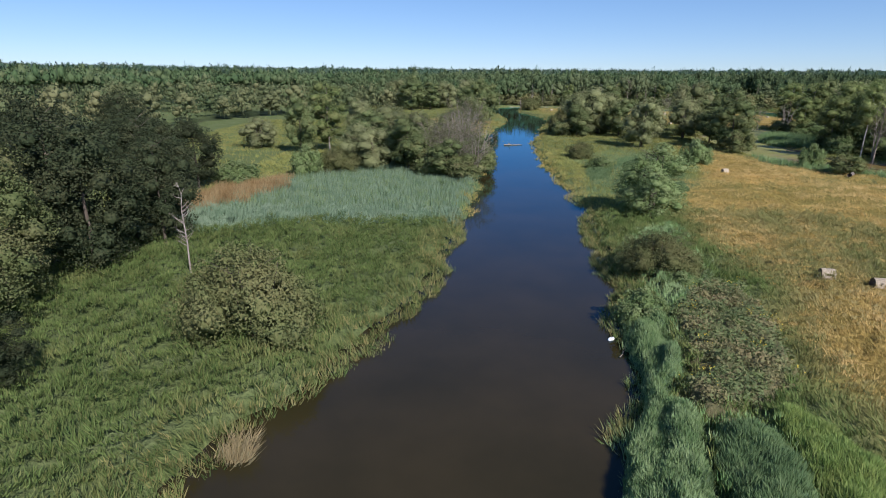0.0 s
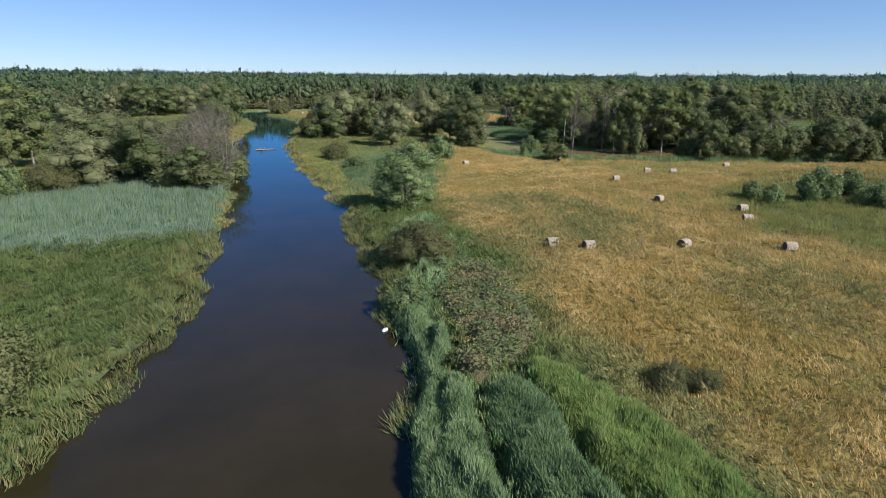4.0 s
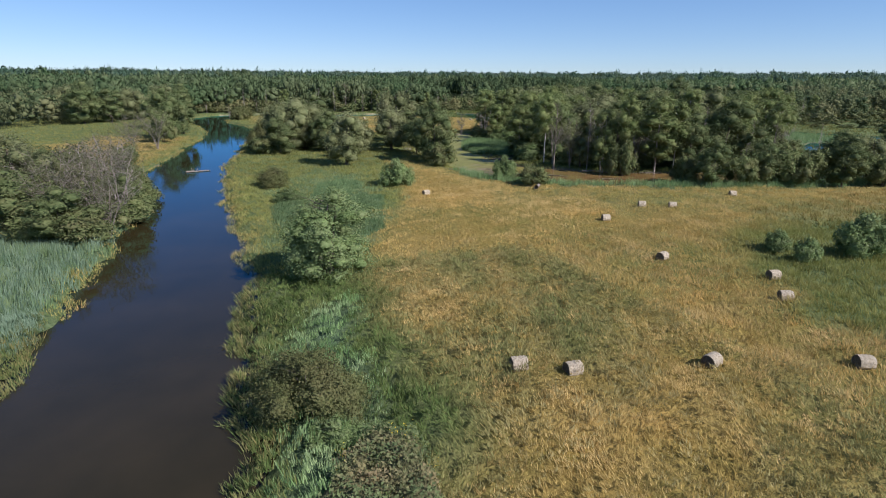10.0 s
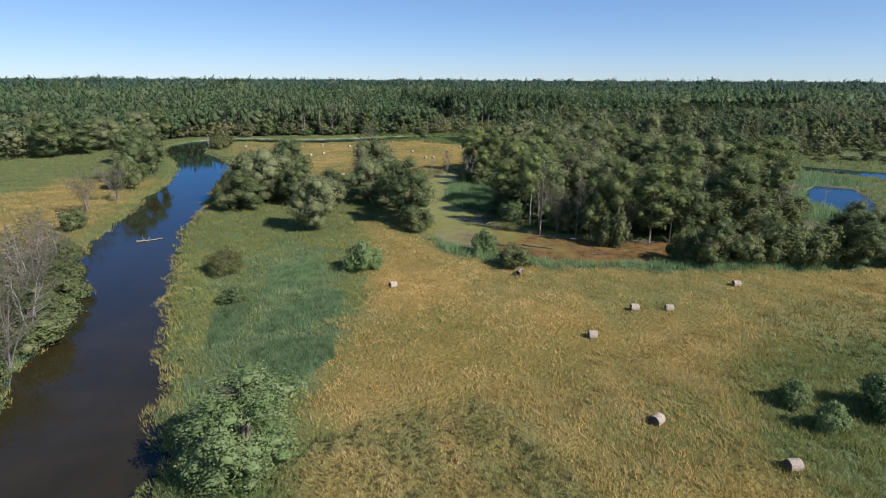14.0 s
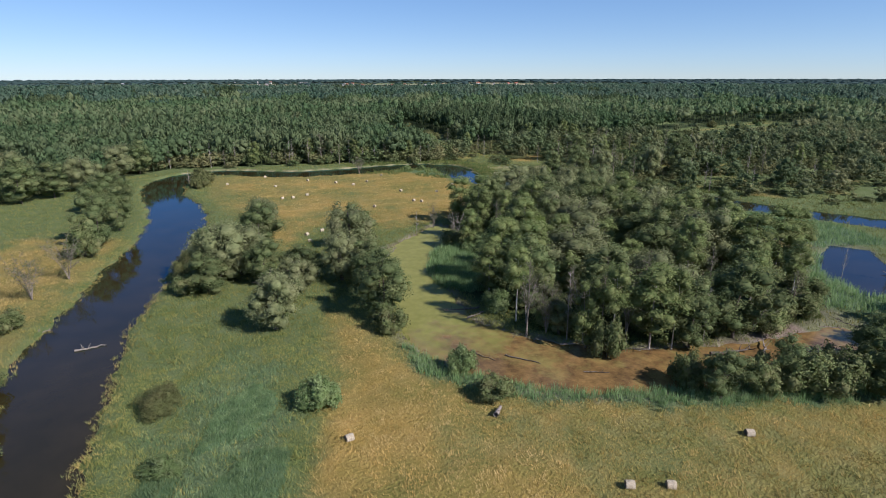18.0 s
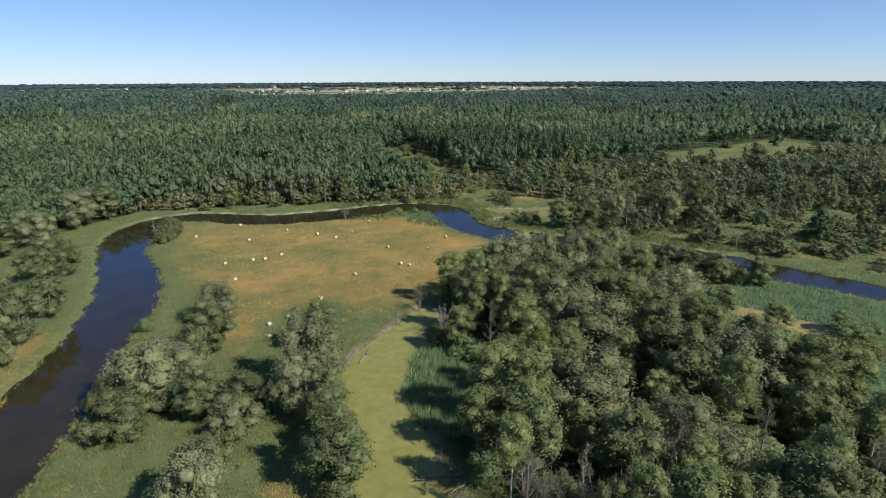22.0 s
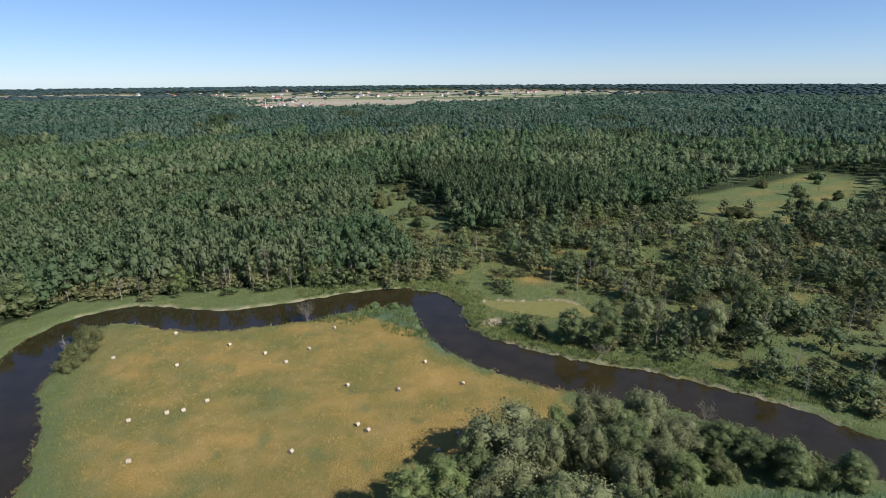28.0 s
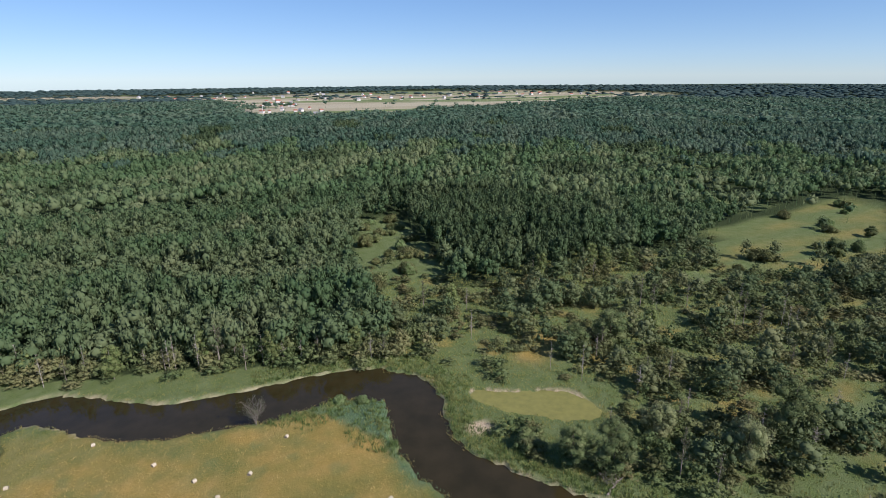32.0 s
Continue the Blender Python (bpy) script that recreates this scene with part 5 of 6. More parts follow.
def grass_field(seed, x0, x1, y0, y1, per_m2, size, count):
    x, y, r = sown(seed, x0, x1, y0, y1, per_m2)
    rd, pd = river_distance(x, y), pond_distance(x, y)
    ok = (rd > (-0.7 if size < 1.0 else -0.1)) & (pd > 0.6)
    isle = edge_distance(ISLAND, x, y) > 1
    for poly in (REED_BANK, REED_DOME, SEDGE_DOME):
        ok &= edge_distance(poly, x, y) < 0.1
    ok &= ~(outer_bank(x, y) & (rd < 1.0 + 0.5 * lumps(x, y, 6, 68)))
    ok &= ~isle & ~((edge_distance(HERB_BED, x, y) > 0.3) & (r.uniform(size=len(x)) < 0.75))
    ok &= np.hypot((x - 143.5) * 0.8, y - 208.5) > 2.3
    x, y, rd = x[ok], y[ok], rd[ok]
    dry, reed = dryness(x, y), reediness(x, y)
    patch = lumps(x, y, 16, 31) * 0.35 + lumps(x, y, 4.5, 32) * 0.3
    u = r.uniform(0, 1, len(x))
    is_reed = reed > u
    is_dry = ~is_reed & (dry * (0.95 + patch * 0.75) > u * 0.58 + 0.27)
    rest = ~is_reed & ~is_dry
    wind = np.stack([0.35 * lumps(x, y, 9, 33) - 0.15, 0.35 * lumps(x, y, 7, 34) + 0.25], 1)
    wind[is_reed] *= 0.5
    fringe = np.clip(1 - rd / 2.5, 0, 1)
    for nm, lab, m, mat, h, w, tone in (
            ("reed_bed", "tall blue-green reeds swaying in a bed", is_reed, REED_BLUE if seed in (202, 206, 207) else REED_DEEP if seed in (204, 205) else REED_PALE, 0.85, 0.04, 0.25 + 0.3 * lumps(x, y, 5, 35)),
            ("dry_meadow_grass", "dry golden meadow grass in leaning tufts", is_dry, GRASS_DRY, 0.72, 0.042, (0.26 if seed in (202, 203) else 0.06 if seed == 206 else 0.28) + 0.35 * lumps(x, y, 5, 36) + 0.25 * lumps(x, y, 22, 39)),
            ("green_marsh_grass", "lush green sedge and marsh grass", rest, GRASS_GREEN if size < 1.0 else GRASS_FAR, 0.65, 0.05, (0.02 + 0.12 * lumps(x, y, 5, 37)).clip(0, 1) + 1.15 * dry + 0.9 * fringe * r.uniform(0, 1, len(x)) ** 2)):
        if m.sum() < 10:
            continue
        near = size < 1.0
        mound = (0.5 + 0.4 * lumps(x[m], y[m], 1.7, 42) + 0.25 * lumps(x[m], y[m], 0.8, 43)).clip(0, 1.2)
        up = mound * (0.75 if nm != 'dry_meadow_grass' else 0.25) * np.clip((rd[m] + 0.5) / 0.8, 0, 1) if near else 0.0
        hh = ((0.42 if nm == 'reed_bed' else 0.58) if near else 1.0) * (h * size ** 0.5) * (1 + (0.5 if near else 0.0) * fringe[m]) * (1.0 if size < 1.02 else 0.78) * (1 + 0.25 * lumps(x[m], y[m], 3, 38)) * (1 + 0.3 * lumps(x[m], y[m], 1.3, 40)) * 0.85 * (0.66 if nm == 'dry_meadow_grass' else 1 - 0.3 * np.clip(dry[m] * 1.6, 0, 1) * (nm != 'reed_bed'))
        blades(nm, lab, x[m], y[m], hh, np.full(m.sum(), w * size), count, wind[m], np.full(m.sum(), 0.3 * size), mat, tone[m], seed + 1, 0.35 if nm == 'reed_bed' else 0.7 if nm == 'dry_meadow_grass' else (0.9 if size < 1.3 else 0.7), up)


grass_field(201, -14, 14, 20, 62, 34, 0.85, 5)
grass_field(202, 18, 48, 14, 62, 34, 0.85, 5)
grass_field(203, 48, 78, 24, 62, 19, 1.0, 4)
grass_field(204, -14, 100, 62, 108, 13, 1.05, 4)
grass_field(209, 78, 140, 20, 62, 4, 1.8, 5)
grass_field(205, -40, 135, 108, 172, 5.5, 1.3, 4)
grass_field(206, -20, 150, 172, 262, 2.4, 1.5, 3)
grass_field(207, 100, 215, 62, 180, 1.0, 2.4, 3)
grass_field(219, -48, 145, -25, 20, 0.8, 1.8, 3)
grass_field(220, -48, -14, 20, 108, 1.6, 1.8, 3)
grass_field(221, 140, 190, -10, 62, 0.8, 2.2, 3)
grass_field(208, 135, 260, 180, 300, 1.7, 2.0, 4)


for seed, poly, per, size, tall in ((212, REED_WEST, 9, 0.06, 0.9), (213, REED_ISLE, 12, 0.07, 1.4), (214, REED_SHORE, 7, 0.07, 1.0), (215, REED_EAST, 1.5, 0.12, 1.2), (217, REED_POOL, 2.5, 0.1, 1.5)):
    q = np.array(poly, float)
    x, y, r = sown(seed, q[:, 0].min(), q[:, 0].max(), q[:, 1].min(), q[:, 1].max(), per)
    ok = (edge_distance(poly, x, y) + 0.6 * lumps(x, y, 3, 51) > 0) & (river_distance(x, y) > -0.6) & (pond_distance(x, y) > 0.2)
    x, y = x[ok], y[ok]
    seam = np.clip(1.0 - 0.75 * np.exp(-(lumps(x, y, 3.2, 57) / 0.16) ** 2) + 0.12 * lumps(x, y, 1.0, 60), 0.25, 1.25)
    blades("reed_bed", "dense blue-green reeds with dark seams between clumps", x, y, tall * seam, np.full(len(x), size), 5, np.tile((0.12, 0.1), (len(x), 1)), np.full(len(x), size * 8),
           REED_PALE if seed == 212 else REED_BLUE, (0.2 + 0.2 * lumps(x, y, 2.4, 57)).clip(0, 1), seed + 20, 0.45)
x, y, r = sown(218, 100, 205, 118, 262, 3.2)
rd = river_distance(x, y)
ok = (rd > 1.1 + 0.5 * lumps(x, y, 6, 68)) & (rd < 9 + 3 * lumps(x, y, 9, 64)) & (x + y > 330) & (pond_distance(x, y) > 1.0) & (r.uniform(size=len(x)) < 1.1 - rd / 12)
x, y = x[ok], y[ok]
blades("green_marsh_grass", "tall green herbs and reeds on the outer bank", x, y, 0.9 + 0.4 * lumps(x, y, 4, 65), np.full(len(x), 0.14), 5, np.tile((0.0, 0.0), (len(x), 1)), np.full(len(x), 0.6), GRASS_GREEN,
       (0.08 + 0.2 * lumps(x, y, 7, 66)).clip(0, 1), 238, 0.7)
SHORE_STRIP = [(77, 100), (81, 94), (90, 85.5), (103, 80.5), (118, 81), (130, 88), (128, 91), (116, 85), (103, 84), (91, 89), (83, 97), (79, 104)]
x, y, r = sown(216, 76, 131, 80, 105, 9)
ok = (edge_distance(SHORE_STRIP, x, y) + 0.7 * lumps(x, y, 4, 58) > 0) & (pond_distance(x, y) > 2.4 + 0.8 * lumps(x, y, 5, 67))
x, y = x[ok], y[ok]
blades("green_marsh_grass", "green grass strip along the island's shore", x, y, np.full(len(x), 0.7), np.full(len(x), 0.08), 4, np.tile((0.0, -0.2), (len(x), 1)), np.full(len(x), 0.4), GRASS_GREEN,
       (0.05 + 0.2 * lumps(x, y, 4, 59)).clip(0, 1), 236, 0.7)


# ---- dense mounds of reed and sedge on the meadow bank ----
REED_MASS = plain("matted_reed", (0.06, 0.105, 0.045), (0.11, 0.165, 0.075), 5.0, 0.9, 0.8)
SEDGE_MASS = plain("matted_sedge", (0.09, 0.14, 0.035), (0.15, 0.20, 0.055), 5.0, 0.9, 0.8)
HERB_MASS = plain("matted_herbs", (0.09, 0.095, 0.04), (0.17, 0.15, 0.07), 4.0, 0.9, 0.8)


def mound_height(poly, x, y, tall, shoulder):
    """Height of a bed of close stems: steep at its edge, gently waved on top."""
    d = edge_distance(poly, x, y) + 0.12 * lumps(x, y, 1.4, 71)
    rim = np.sqrt(np.clip(1 - (1 - np.clip(d / shoulder, 0, 1)) ** 2, 0, 1))
    return tall * rim * (1 + 0.13 * lumps(x, y, 2.6, 72) + 0.06 * lumps(x, y, 0.9, 73))


def mound(name, label, category, poly, tall, shoulder, mat, step=0.22):
    q = np.array(poly, float)
    ax, ay = np.arange(q[:, 0].min() - 0.4, q[:, 0].max() + 0.4, step), np.arange(q[:, 1].min() - 0.4, q[:, 1].max() + 0.4, step)
    mx, my = np.meshgrid(ax, ay)
    x, y = mx.ravel(), my.ravel()
    up = mound_height(poly, x, y, tall, shoulder)
    r = np.random.RandomState(77)
    z = np.maximum(ground_z(x, y), -0.55) - 0.1 + up * (1 + r.uniform(-0.08, 0.02, len(x)))
    i = np.arange(len(x)).reshape(mx.shape)
    f = np.stack([i[:-1, :-1], i[:-1, 1:], i[1:, 1:], i[1:, :-1]], -1).reshape(-1, 4)
    f = f[(up[f] > 0.02).any(1)]
    return tagged(new(name, mesh_of(name, np.stack([x, y, z], 1), f, mat, smooth=True)), label, category, kind="stuff")


for seed, poly, tall, mass, mat, label, tone in (
        (211, REED_BANK, 1.0, REED_MASS, REED_BLUE, "grey-green reeds leaning over the river's edge", 0.3),
        (222, REED_DOME, 1.05, REED_MASS, REED_DEEP, "dense dome of blue-green reeds", 0.02),
        (223, SEDGE_DOME, 0.75, SEDGE_MASS, GRASS_SEDGE, "thick bed of fresh green sedge", 0.12)):
    mound("reed_mound", label + ", matted below", "reeds", poly, tall, 0.75, mass)
    q = np.array(poly, float)
    x, y, r = sown(seed, q[:, 0].min() - 0.3, q[:, 0].max() + 0.3, q[:, 1].min(), q[:, 1].max(), 300)
    ok = (edge_distance(poly, x, y) + 0.12 * lumps(x, y, 1.4, 71) > -0.1) & (river_distance(x, y) > -1.2)
    x, y = x[ok], y[ok]
    blades("reed_bed", label, x, y, 0.25 + 0.06 * lumps(x, y, 1.2, 74), np.full(len(x), 0.034), 3, np.stack([0.15 + 0.3 * lumps(x, y, 2.2, 75), 0.25 + 0.3 * lumps(x, y, 1.8, 76)], 1), np.full(len(x), 0.12),
           mat, (tone + 0.14 * lumps(x, y, 1.6, 57)).clip(0, 1), seed + 20, 0.7, mound_height(poly, x, y, tall, 0.75) - 0.08)
for seed, poly in ((224, [(31.5, 70), (35, 68.5), (39.5, 72), (40.5, 76), (36, 77.5), (33, 76)]), (225, [(34, 79.5), (38, 78), (42.5, 80.5), (45, 86), (42, 88), (38, 84.5)]),
                   (226, [(36.5, 89), (42, 90), (45.5, 95), (43.5, 100), (39, 96)]), (227, [(30, 78), (32.5, 79), (35, 86), (34, 91), (31.5, 86)])):
    mound("reed_mound", "low swell of teal sedge in the river meadow, matted below", "reeds", poly, 0.42, 1.6, REED_MASS, 0.4)
    q = np.array(poly, float)
    x, y, r = sown(seed, q[:, 0].min(), q[:, 0].max(), q[:, 1].min(), q[:, 1].max(), 55)
    ok = edge_distance(poly, x, y) + 0.12 * lumps(x, y, 1.4, 71) > 0
    x, y = x[ok], y[ok]
    blades("reed_bed", "teal sedge on a low swell", x, y, 0.42 + 0.1 * lumps(x, y, 1.6, 74), np.full(len(x), 0.05), 3, np.stack([0.1 + 0.4 * lumps(x, y, 3, 75), 0.3 + 0.4 * lumps(x, y, 2.6, 76)], 1), np.full(len(x), 0.2),
           REED_DEEP, (0.05 + 0.2 * lumps(x, y, 2.6, 57)).clip(0, 1), seed + 20, 0.8, mound_height(poly, x, y, 0.42, 1.6) - 0.08)
mound("herb_mound", "matted brown and olive stems under the herbs", "herbs", HERB_BED, 0.7, 0.8, HERB_MASS)


# ---- special patches of herbs and rusty grass ----
RUST_GRASS = foliage("rusty_grass_blades", (0.16, 0.10, 0.04), (0.30, 0.20, 0.085), (0.36, 0.29, 0.15), 0.35)
HERBS = foliage("herb_leaves", (0.12, 0.165, 0.065), (0.27, 0.32, 0.13), (0.42, 0.31, 0.16), 0.4)
FLOWERS = foliage("yellow_flowers", (0.55, 0.42, 0.04), (0.75, 0.60, 0.08), (0.6, 0.5, 0.1), 0.2)
RUSTY = [(-14, 61), (-12, 74), (-6.5, 78), (-5, 71), (-8, 64.5), (-11, 59)]


def in_poly(seed, poly, per_m2, ragged=0.6):
    q = np.array(poly, float)
    x, y, r = sown(seed, q[:, 0].min(), q[:, 0].max(), q[:, 1].min(), q[:, 1].max(), per_m2)
    ok = edge_distance(poly, x, y) + ragged * lumps(x, y, 3, 51) > 0
    return x[ok], y[ok], r


x, y, r = in_poly(301, RUSTY, 26)
blades("rusty_tall_grass", "rust-coloured dry tall grass along the trees", x, y, np.full(len(x), 1.1), np.full(len(x), 0.06), 5, np.zeros((len(x), 2)), np.full(len(x), 0.3),
       RUST_GRASS, 0.3 + 0.4 * lumps(x, y, 4, 52), 302, 0.5)
x, y, r = in_poly(303, [(4.2, 27.6), (4.4, 28.9), (5.4, 28.9), (5.6, 27.7), (4.9, 27.2)], 60, 0.1)
blades("sedge_tussock", "straw-coloured sedge tussock hanging over the bank", x, y, np.full(len(x), 0.85), np.full(len(x), 0.035), 6, np.full((len(x), 2), (0.5, -0.2)), np.full(len(x), 0.3),
       RUST_GRASS, np.full(len(x), 0.9), 304, 0.7)
x, y, r = in_poly(305, HERB_BED, 240)
hz = mound_height(HERB_BED, x, y, 0.7, 0.8) + r.uniform(-0.15, 0.35, len(x)) * (1 + 0.5 * lumps(x, y, 1.5, 53))
pts = np.stack([x, y, ground_z(x, y) + hz], 1)
v, f, n_ = leaf_cards(r, pts, np.tile((0.0, 0.0, 0.8), (len(x), 1)), 0.1, 0.9, True)
tagged(new("herb_thicket", mesh_of("herb_thicket", v, f, HERBS, tint=np.repeat((0.08 + 0.6 * lumps(x, y, 3.2, 54) + r.normal(0, 0.12, len(x))).clip(0, 1), 3), normals=n_)),
       "rank olive and brown herbs on the bank", "herbs", kind="stuff")
ok = (lumps(x, y, 2.6, 55) > 0.75) & (r.uniform(size=len(x)) < 0.2)
pts = pts[ok] + (0, 0, 0.4)
v, f, n_ = leaf_cards(r, pts, np.tile((0.0, 0.0, 1.0), (len(pts), 1)), 0.045, 0.6, True)
tagged(new("yellow_flower_heads", mesh_of("yellow_flower_heads", v, f, FLOWERS, tint=np.zeros(len(v)))), "patches of small yellow flowers among the herbs", "flowers", kind="stuff")


# ---- hay bales ----
def bale_kind(seed):
    r = np.random.RandomState(seed)
    bm = bmesh.new()
    rings, sides, rad, half = 9, 20, 0.66, 0.6
    grid = []
    for i in range(rings):
        u = -half + 2 * half * i / (rings - 1)
        edge = 1 - 0.06 * (abs(u) / half) ** 8
        row = []
        for j in range(sides):
            a = 2 * math.pi * j / sides
            q = rad * edge * (1 + 0.02 * math.sin(i * 2.7) + r.uniform(-0.018, 0.018))
            zz = math.sin(a) * q
            row.append(bm.verts.new((u, math.cos(a) * q * (1.06 if zz < 0 else 1.0), max(zz, -rad * 0.88) + rad * 0.88)))
        grid.append(row)
    for i in range(rings - 1):
        for j in range(sides):
            bm.faces.new((grid[i][j], grid[i][(j + 1) % sides], grid[i + 1][(j + 1) % sides], grid[i + 1][j]))
    bmesh.ops.recalc_face_normals(bm, faces=bm.faces)
    body = bpy.data.meshes.new("bale_wrap")
    bm.to_mesh(body)
    bm.free()
    body.materials.append(STRAW)
    ends = []
    for side in (-1, 1):
        bm = bmesh.new()
        prev = None
        cz = rad * 0.88
        for k in range(6):
            q = rad * 0.95 * (1 - k / 6)
            row = []
            for j in range(sides):
                a = 2 * math.pi * j / sides
                zz = math.sin(a) * q
                row.append(bm.verts.new((side * (half - 0.02 - 0.02 * (k % 2) + r.uniform(-0.01, 0.01)), math.cos(a) * q, max(zz, -cz) + cz)))
            if prev:
                for j in range(sides):
                    bm.faces.new((prev[j], prev[(j + 1) % sides], row[(j + 1) % sides], row[j]))
            prev = row
        bm.faces.new(prev)
        bmesh.ops.recalc_face_normals(bm, faces=bm.faces)
        e = bpy.data.meshes.new("bale_end")
        bm.to_mesh(e)
        bm.free()
        e.materials.append(STRAW_END_SHADE)
        ends.append(e)
    return body, ends


# same straw, darkened in colour to show the bale ends in shade
STRAW_END_SHADE = plain("shaded_straw_end", (0.13, 0.11, 0.08), (0.26, 0.22, 0.16), 14.0, 0.95, 1.0)
BALES = [bale_kind(70 + i) for i in range(3)]
BALES_NEAR = [(35.7, 43.6, -14), (37.9, 42.2, -10), (44.8, 39.9, 8), (57, 43.9, -35), (60, 46.7, -20), (56.5, 53.7, 12), (61.5, 65.7, -24), (69.2, 68.3, -30),
              (72.4, 66.8, -35), (50, 85.2, 5), (85, 68.5, -30), (51.9, 36.6, -30)]
BALES_HEAD = [(53.9, 229, 0), (67.3, 219.2, 20), (67, 236.7, 10), (78.9, 224.6, 40), (86.2, 216.3, 30), (96.1, 214.1, 60), (90.1, 209.8, 0), (104.4, 222.7, 60),
              (73, 200.4, 10), (59.1, 199.8, 15), (65.7, 199.4, 10), (68.6, 199, 20), (100.2, 194.3, 35), (109.3, 187.8, 70), (118.8, 196.4, 30), (122.6, 184.5, 60),
              (98.3, 180.1, 30), (99.5, 177.4, 40), (114, 169.5, 20), (108.9, 166.6, 65), (85.6, 177.2, 50), (60.1, 186.5, 5), (74.8, 166.4, 30), (66.9, 160, 0),
              (63, 158.1, 35), (62.4, 152.6, 0)]
for i, (x, y, turn) in enumerate(BALES_NEAR + BALES_HEAD):
    body, ends = BALES[i % 3]
    b = new("hay_bale")
    tagged(b, "weathered grey round hay bale lying in the grass", "hay bale", "hay bales on the meadow")
    part("wrap", body, b)
    for e in ends:
        part("end_face", e, b, "rough straw end, shade painted into its colour")
    z = float(ground_z(np.array([float(x)]), np.array([float(y)]))[0])
    b.matrix_basis = Matrix.LocRotScale((x * K, y * K, z * K - 0.12), Euler((0, 0, radians(turn))), (0.8, 0.72, 0.72))


# ---- logs, driftwood, stumps ----
def log(name, label, x, y, z, length, radius, turn, twigs=4, seed=1, mat=BARK_DEAD, category="log"):
    r = np.random.RandomState(seed)
    s = np.linspace(-0.5, 0.5, 8)
    p = np.stack([s * length, r.normal(size=8) * length * 0.02, radius * 0.4 + r.normal(size=8) * radius * 0.25], 1)
    v, f = tube(p, radius * (1.0 - 0.6 * (s + 0.5)), 7)
    ob = new(name)
    tagged(ob, label, category)
    part("trunk", mesh_of(name, v, f, mat, True), ob)
    for k in range(twigs):
        q = p[r.randint(2, 8)]
        d = np.array((r.uniform(-0.2, 0.5), r.uniform(-0.6, 0.6), r.uniform(0.05, 0.7))) * length * 0.28
        bv, bf = tube([q, q + d * 0.5 + r.normal(size=3) * 0.05, q + d], [radius * 0.4, radius * 0.25, radius * 0.08], 5)
        part("branch", mesh_of("branch", bv, bf, mat, True), ob)
    ob.matrix_basis = pose(x * K, y * K, z * K, 0, 0, turn)
    return ob


log("floating_log", "pale driftwood log floating on the river", 25.6, 119.2, -0.47, 3.4, 0.16, 5, 5, 1)
log("floating_log", "bleached branch pile stranded at the river's edge", 18.6, 127.3, -0.45, 3.2, 0.16, 20, 6, 2)
log("driftwood", "small twig snagged in the river", 20.7, 35.4, -0.47, 0.9, 0.03, 60, 3, 3)
log("fallen_log", "white bleached log lying on the mud", 81.5, 91.5, -0.1, 2.2, 0.13, -20, 2, 4)
log("fallen_tree", "bleached fallen tree with bare forked branches", 158, 182, 0.1, 6.5, 0.2, 25, 9, 5)
log("fallen_tree", "grey fallen branches hanging into the duckweed", 75.5, 139, -0.15, 5, 0.12, 50, 7, 6)
log("fallen_log", "dark log half sunk in the brown shallows", 74, 91, -0.2, 4.5, 0.1, -50, 2, 7, BARK)
log("fallen_log", "thin sunken trunk lying in the shallows", 70, 94, -0.2, 3.8, 0.08, -70, 2, 8, BARK)
log("fallen_log", "dark sunken branch in rusty water", 80, 84.5, -0.2, 3, 0.08, -30, 3, 9, BARK)
log("fallen_tree", "uprooted dead tree on the muddy shore", 98, 80.3, 0.1, 5.5, 0.22, -15, 8, 10, BARK)
log("fallen_tree", "broken grey trunk on the muddy shore", 103, 79.3, 0.1, 4.5, 0.16, 35, 7, 11)
log("fallen_log", "fallen trunk across the mud at the island", 76, 105, -0.05, 5, 0.14, 15, 8, 12)
log("fallen_tree", "fallen bush-like branch reaching over the duckweed", 74.2, 107, 0.2, 5, 0.16, 165, 10, 13, BARK)
log("fallen_log", "trunk lying in the reeds by the pool", 148, 86, 0.0, 4, 0.13, 60, 4, 14)
log("stump", "pale torn stump at the edge of the meadow", 65, 82.4, 0.25, 1.6, 0.3, 40, 8, 15, BARK_DEAD, "stump")
dr = np.random.RandomState(31)
shore = spline([(73.5, 112, 0), (74.5, 104, 0), (77, 97, 0), (82, 91, 0), (90, 85.5, 0), (100, 81, 0), (112, 79.5, 0), (124, 80, 0)], 1.0)
for k in range(26):
    sx, sy = shore[dr.randint(0, len(shore)), :2] + dr.normal(size=2) * 0.8
    log("driftwood", "bleached branch lying on the drying mud", float(sx), float(sy), float(ground_z(np.array([sx]), np.array([sy]))[0]) + 0.04, dr.uniform(1.2, 3.4), dr.uniform(0.04, 0.09), dr.uniform(0, 360),
        dr.randint(1, 4), 40 + k, BARK_DEAD if k % 3 else BARK, "driftwood")
fb = bmesh.new()
bmesh.ops.create_icosphere(fb, subdivisions=2, radius=0.16)
for q in fb.verts:
    q.co.x *= 1.9
    q.co.z *= 0.7
fm = bpy.data.meshes.new("float")
fb.to_mesh(fm)
fb.free()
WHITE = plain("white_plastic", (0.75, 0.75, 0.74), (0.62, 0.62, 0.6), 8.0, 0.4, 0.1)
fm.materials.append(WHITE)
tagged(new("floating_bottle", fm), "small white piece of litter floating by the reeds", "litter").matrix_basis = pose(20.6 * K, 36.9 * K, -0.46 * K, 0, 0, 40)


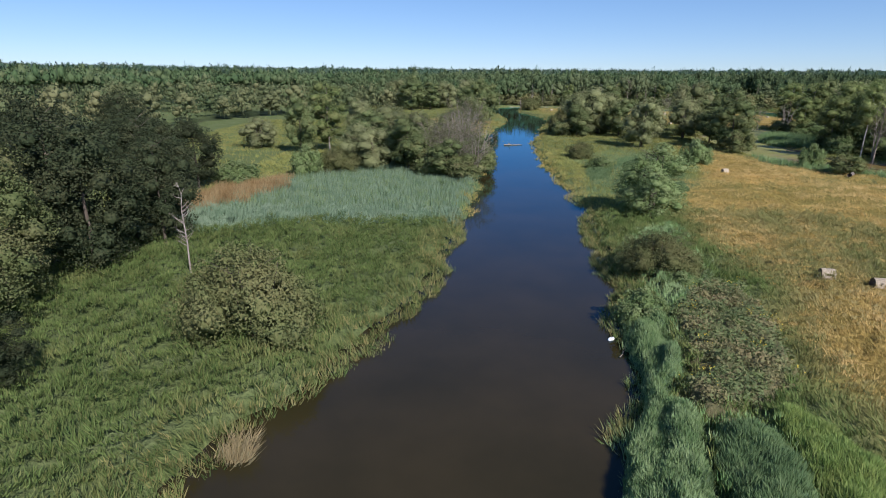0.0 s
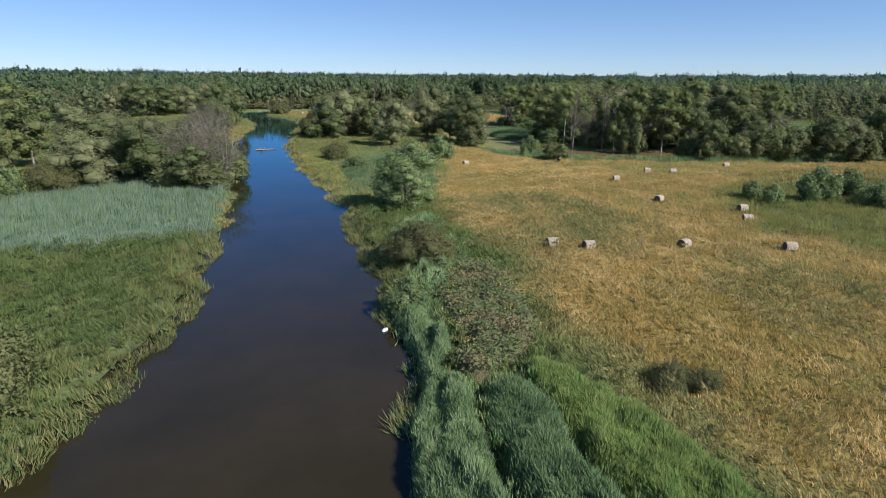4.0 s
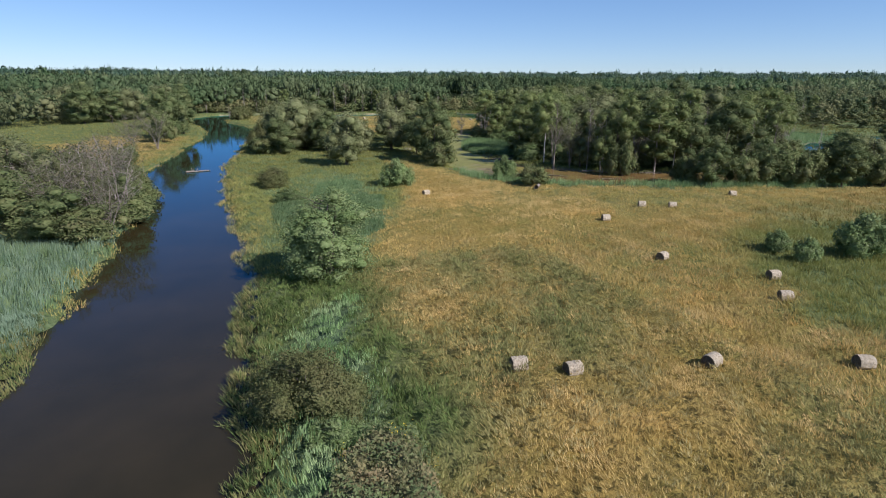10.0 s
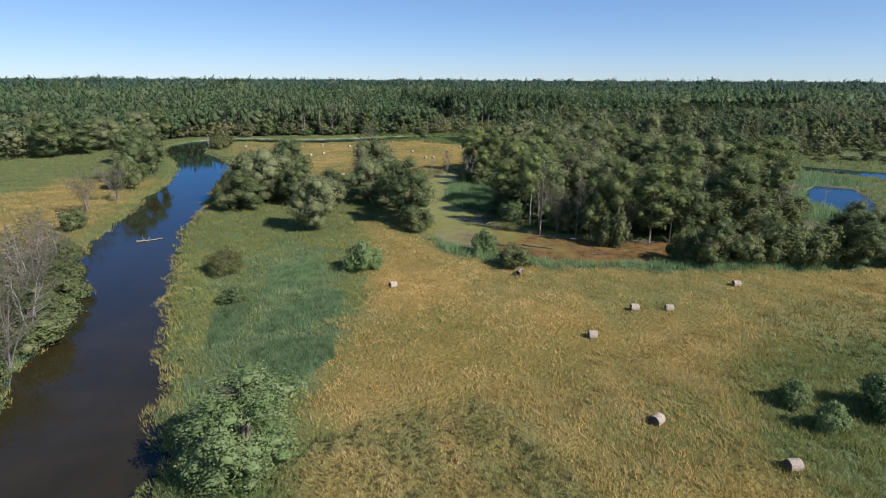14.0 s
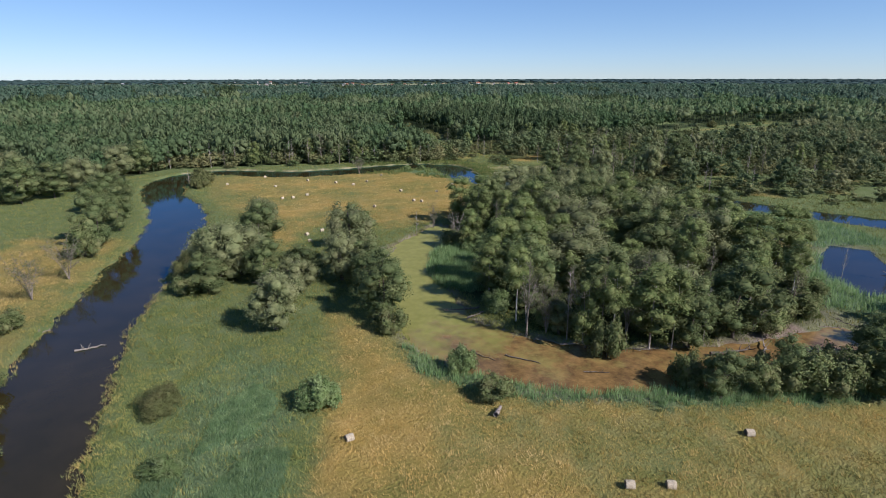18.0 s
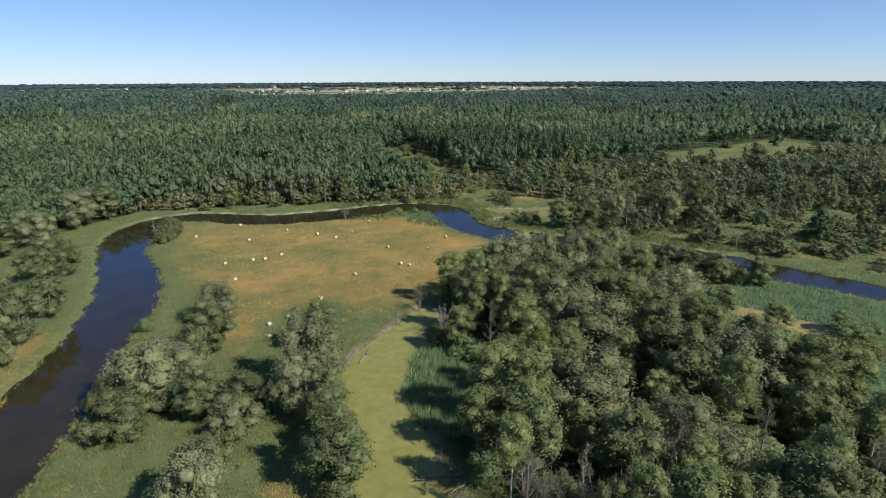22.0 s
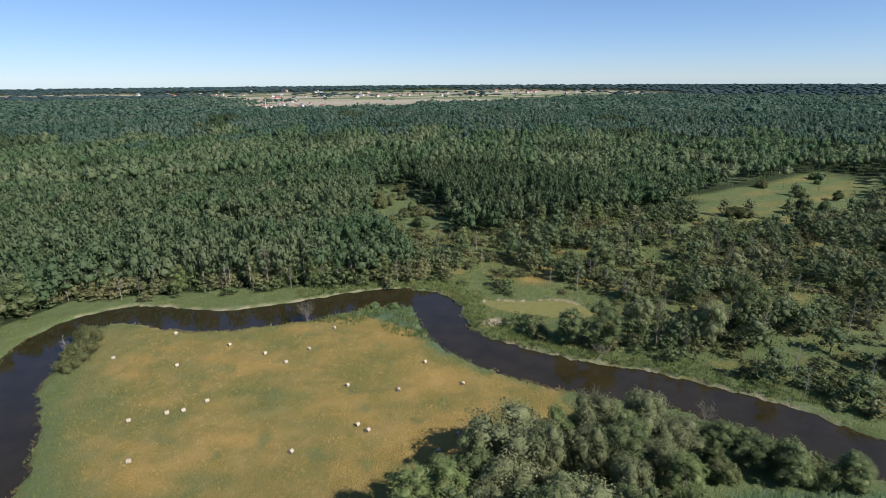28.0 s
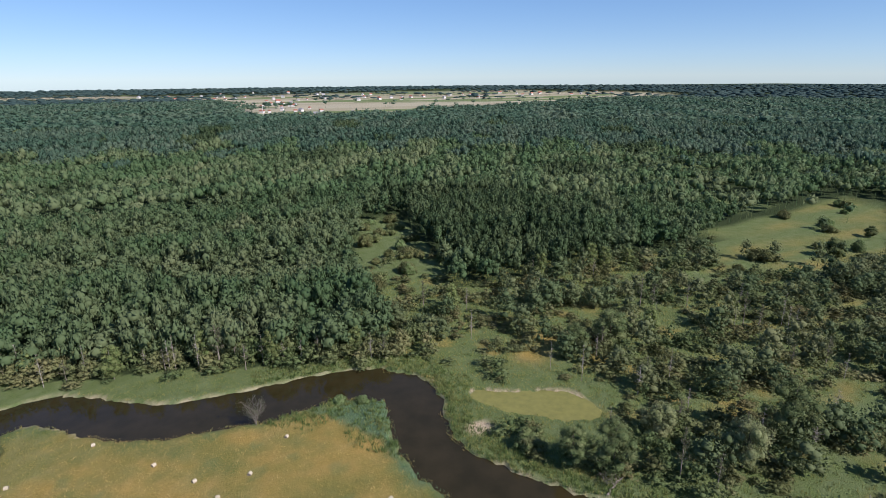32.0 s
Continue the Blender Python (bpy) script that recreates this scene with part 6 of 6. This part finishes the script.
# ---- village far off ----
PLASTER = plain("pale_plaster", (0.60, 0.57, 0.52), (0.50, 0.46, 0.41), 0.3)
ROOF_RED = plain("red_tiles", (0.32, 0.13, 0.08), (0.25, 0.10, 0.07), 0.5)
ROOF_GREY = plain("grey_roofing", (0.22, 0.21, 0.21), (0.30, 0.29, 0.28), 0.5)


def house(x, y, size, turn, roof_mat):
    w, d, h = 11 * size, 8 * size, 5 * size
    ob = tagged(new("house"), "pale plastered village house with a pitched roof", "house", "houses of the far village")
    bm = bmesh.new()
    bmesh.ops.create_cube(bm, size=1, matrix=Matrix.Diagonal((w, d, h, 1)) @ Matrix.Translation((0, 0, 0.5)))
    me = bpy.data.meshes.new("wall")
    bm.to_mesh(me)
    bm.free()
    me.materials.append(PLASTER)
    part("wall", me, ob)
    k = 0.6
    v = [(-w / 2 - k, -d / 2 - k, h - 0.3), (w / 2 + k, -d / 2 - k, h - 0.3), (w / 2 + k, d / 2 + k, h - 0.3), (-w / 2 - k, d / 2 + k, h - 0.3), (-w / 2 - k, 0, h + d * 0.45), (w / 2 + k, 0, h + d * 0.45)]
    me = bpy.data.meshes.new("roof")
    me.from_pydata(v, [], [(0, 1, 5, 4), (2, 3, 4, 5), (0, 4, 3), (1, 2, 5), (0, 3, 2, 1)])
    me.materials.append(roof_mat)
    part("roof", me, ob)
    z = float(ground_z(np.array([x]), np.array([y]))[0])
    ob.matrix_basis = pose(x * K, y * K, z * K, 0, 0, turn)


hr = np.random.RandomState(9)
for cx, cy, sx, sy, n in ((290, 1290, 60, 90, 18), (300, 1700, 80, 160, 14), (150, 2500, 180, 160, 18), (420, 3100, 300, 300, 18), (840, 2150, 260, 140, 16), (1400, 2150, 300, 160, 14),
                          (560, 2050, 120, 80, 8)):
    for k in range(n):
        house(float(cx + hr.normal() * sx), float(cy + hr.normal() * sy), hr.uniform(0.8, 1.5) * (1.1 if cy > 2000 else 0.85), hr.uniform(0, 180), ROOF_RED if hr.uniform() < 0.5 else ROOF_GREY)


# ---- mast by the village ----
def mast(x, y, height):
    ob = tagged(new("radio_mast"), "thin pale steel mast rising above the forest", "mast")
    z0 = np.linspace(0, height, 6)
    v, f = tube(np.stack([z0 * 0, z0 * 0, z0], 1), 0.9 - 0.6 * z0 / height, 6)
    part("pole", mesh_of("mast_pole", v, f, PLASTER), ob)
    for k in range(3):
        a = k * 2.1
        c = np.array((math.cos(a) * 0.9, math.sin(a) * 0.9, height * 0.9))
        v, f = tube([c, c + (0, 0, height * 0.05), c + (0, 0, height * 0.1)], [0.3, 0.32, 0.3], 5)
        part("antenna", mesh_of("mast_antenna", v, f, PLASTER), ob)
    ob.matrix_basis = pose(x * K, y * K, float(ground_z(np.array([x]), np.array([y]))[0]) * K, 0, 0, 0)


mast(220.0, 1245.0, 26.0)
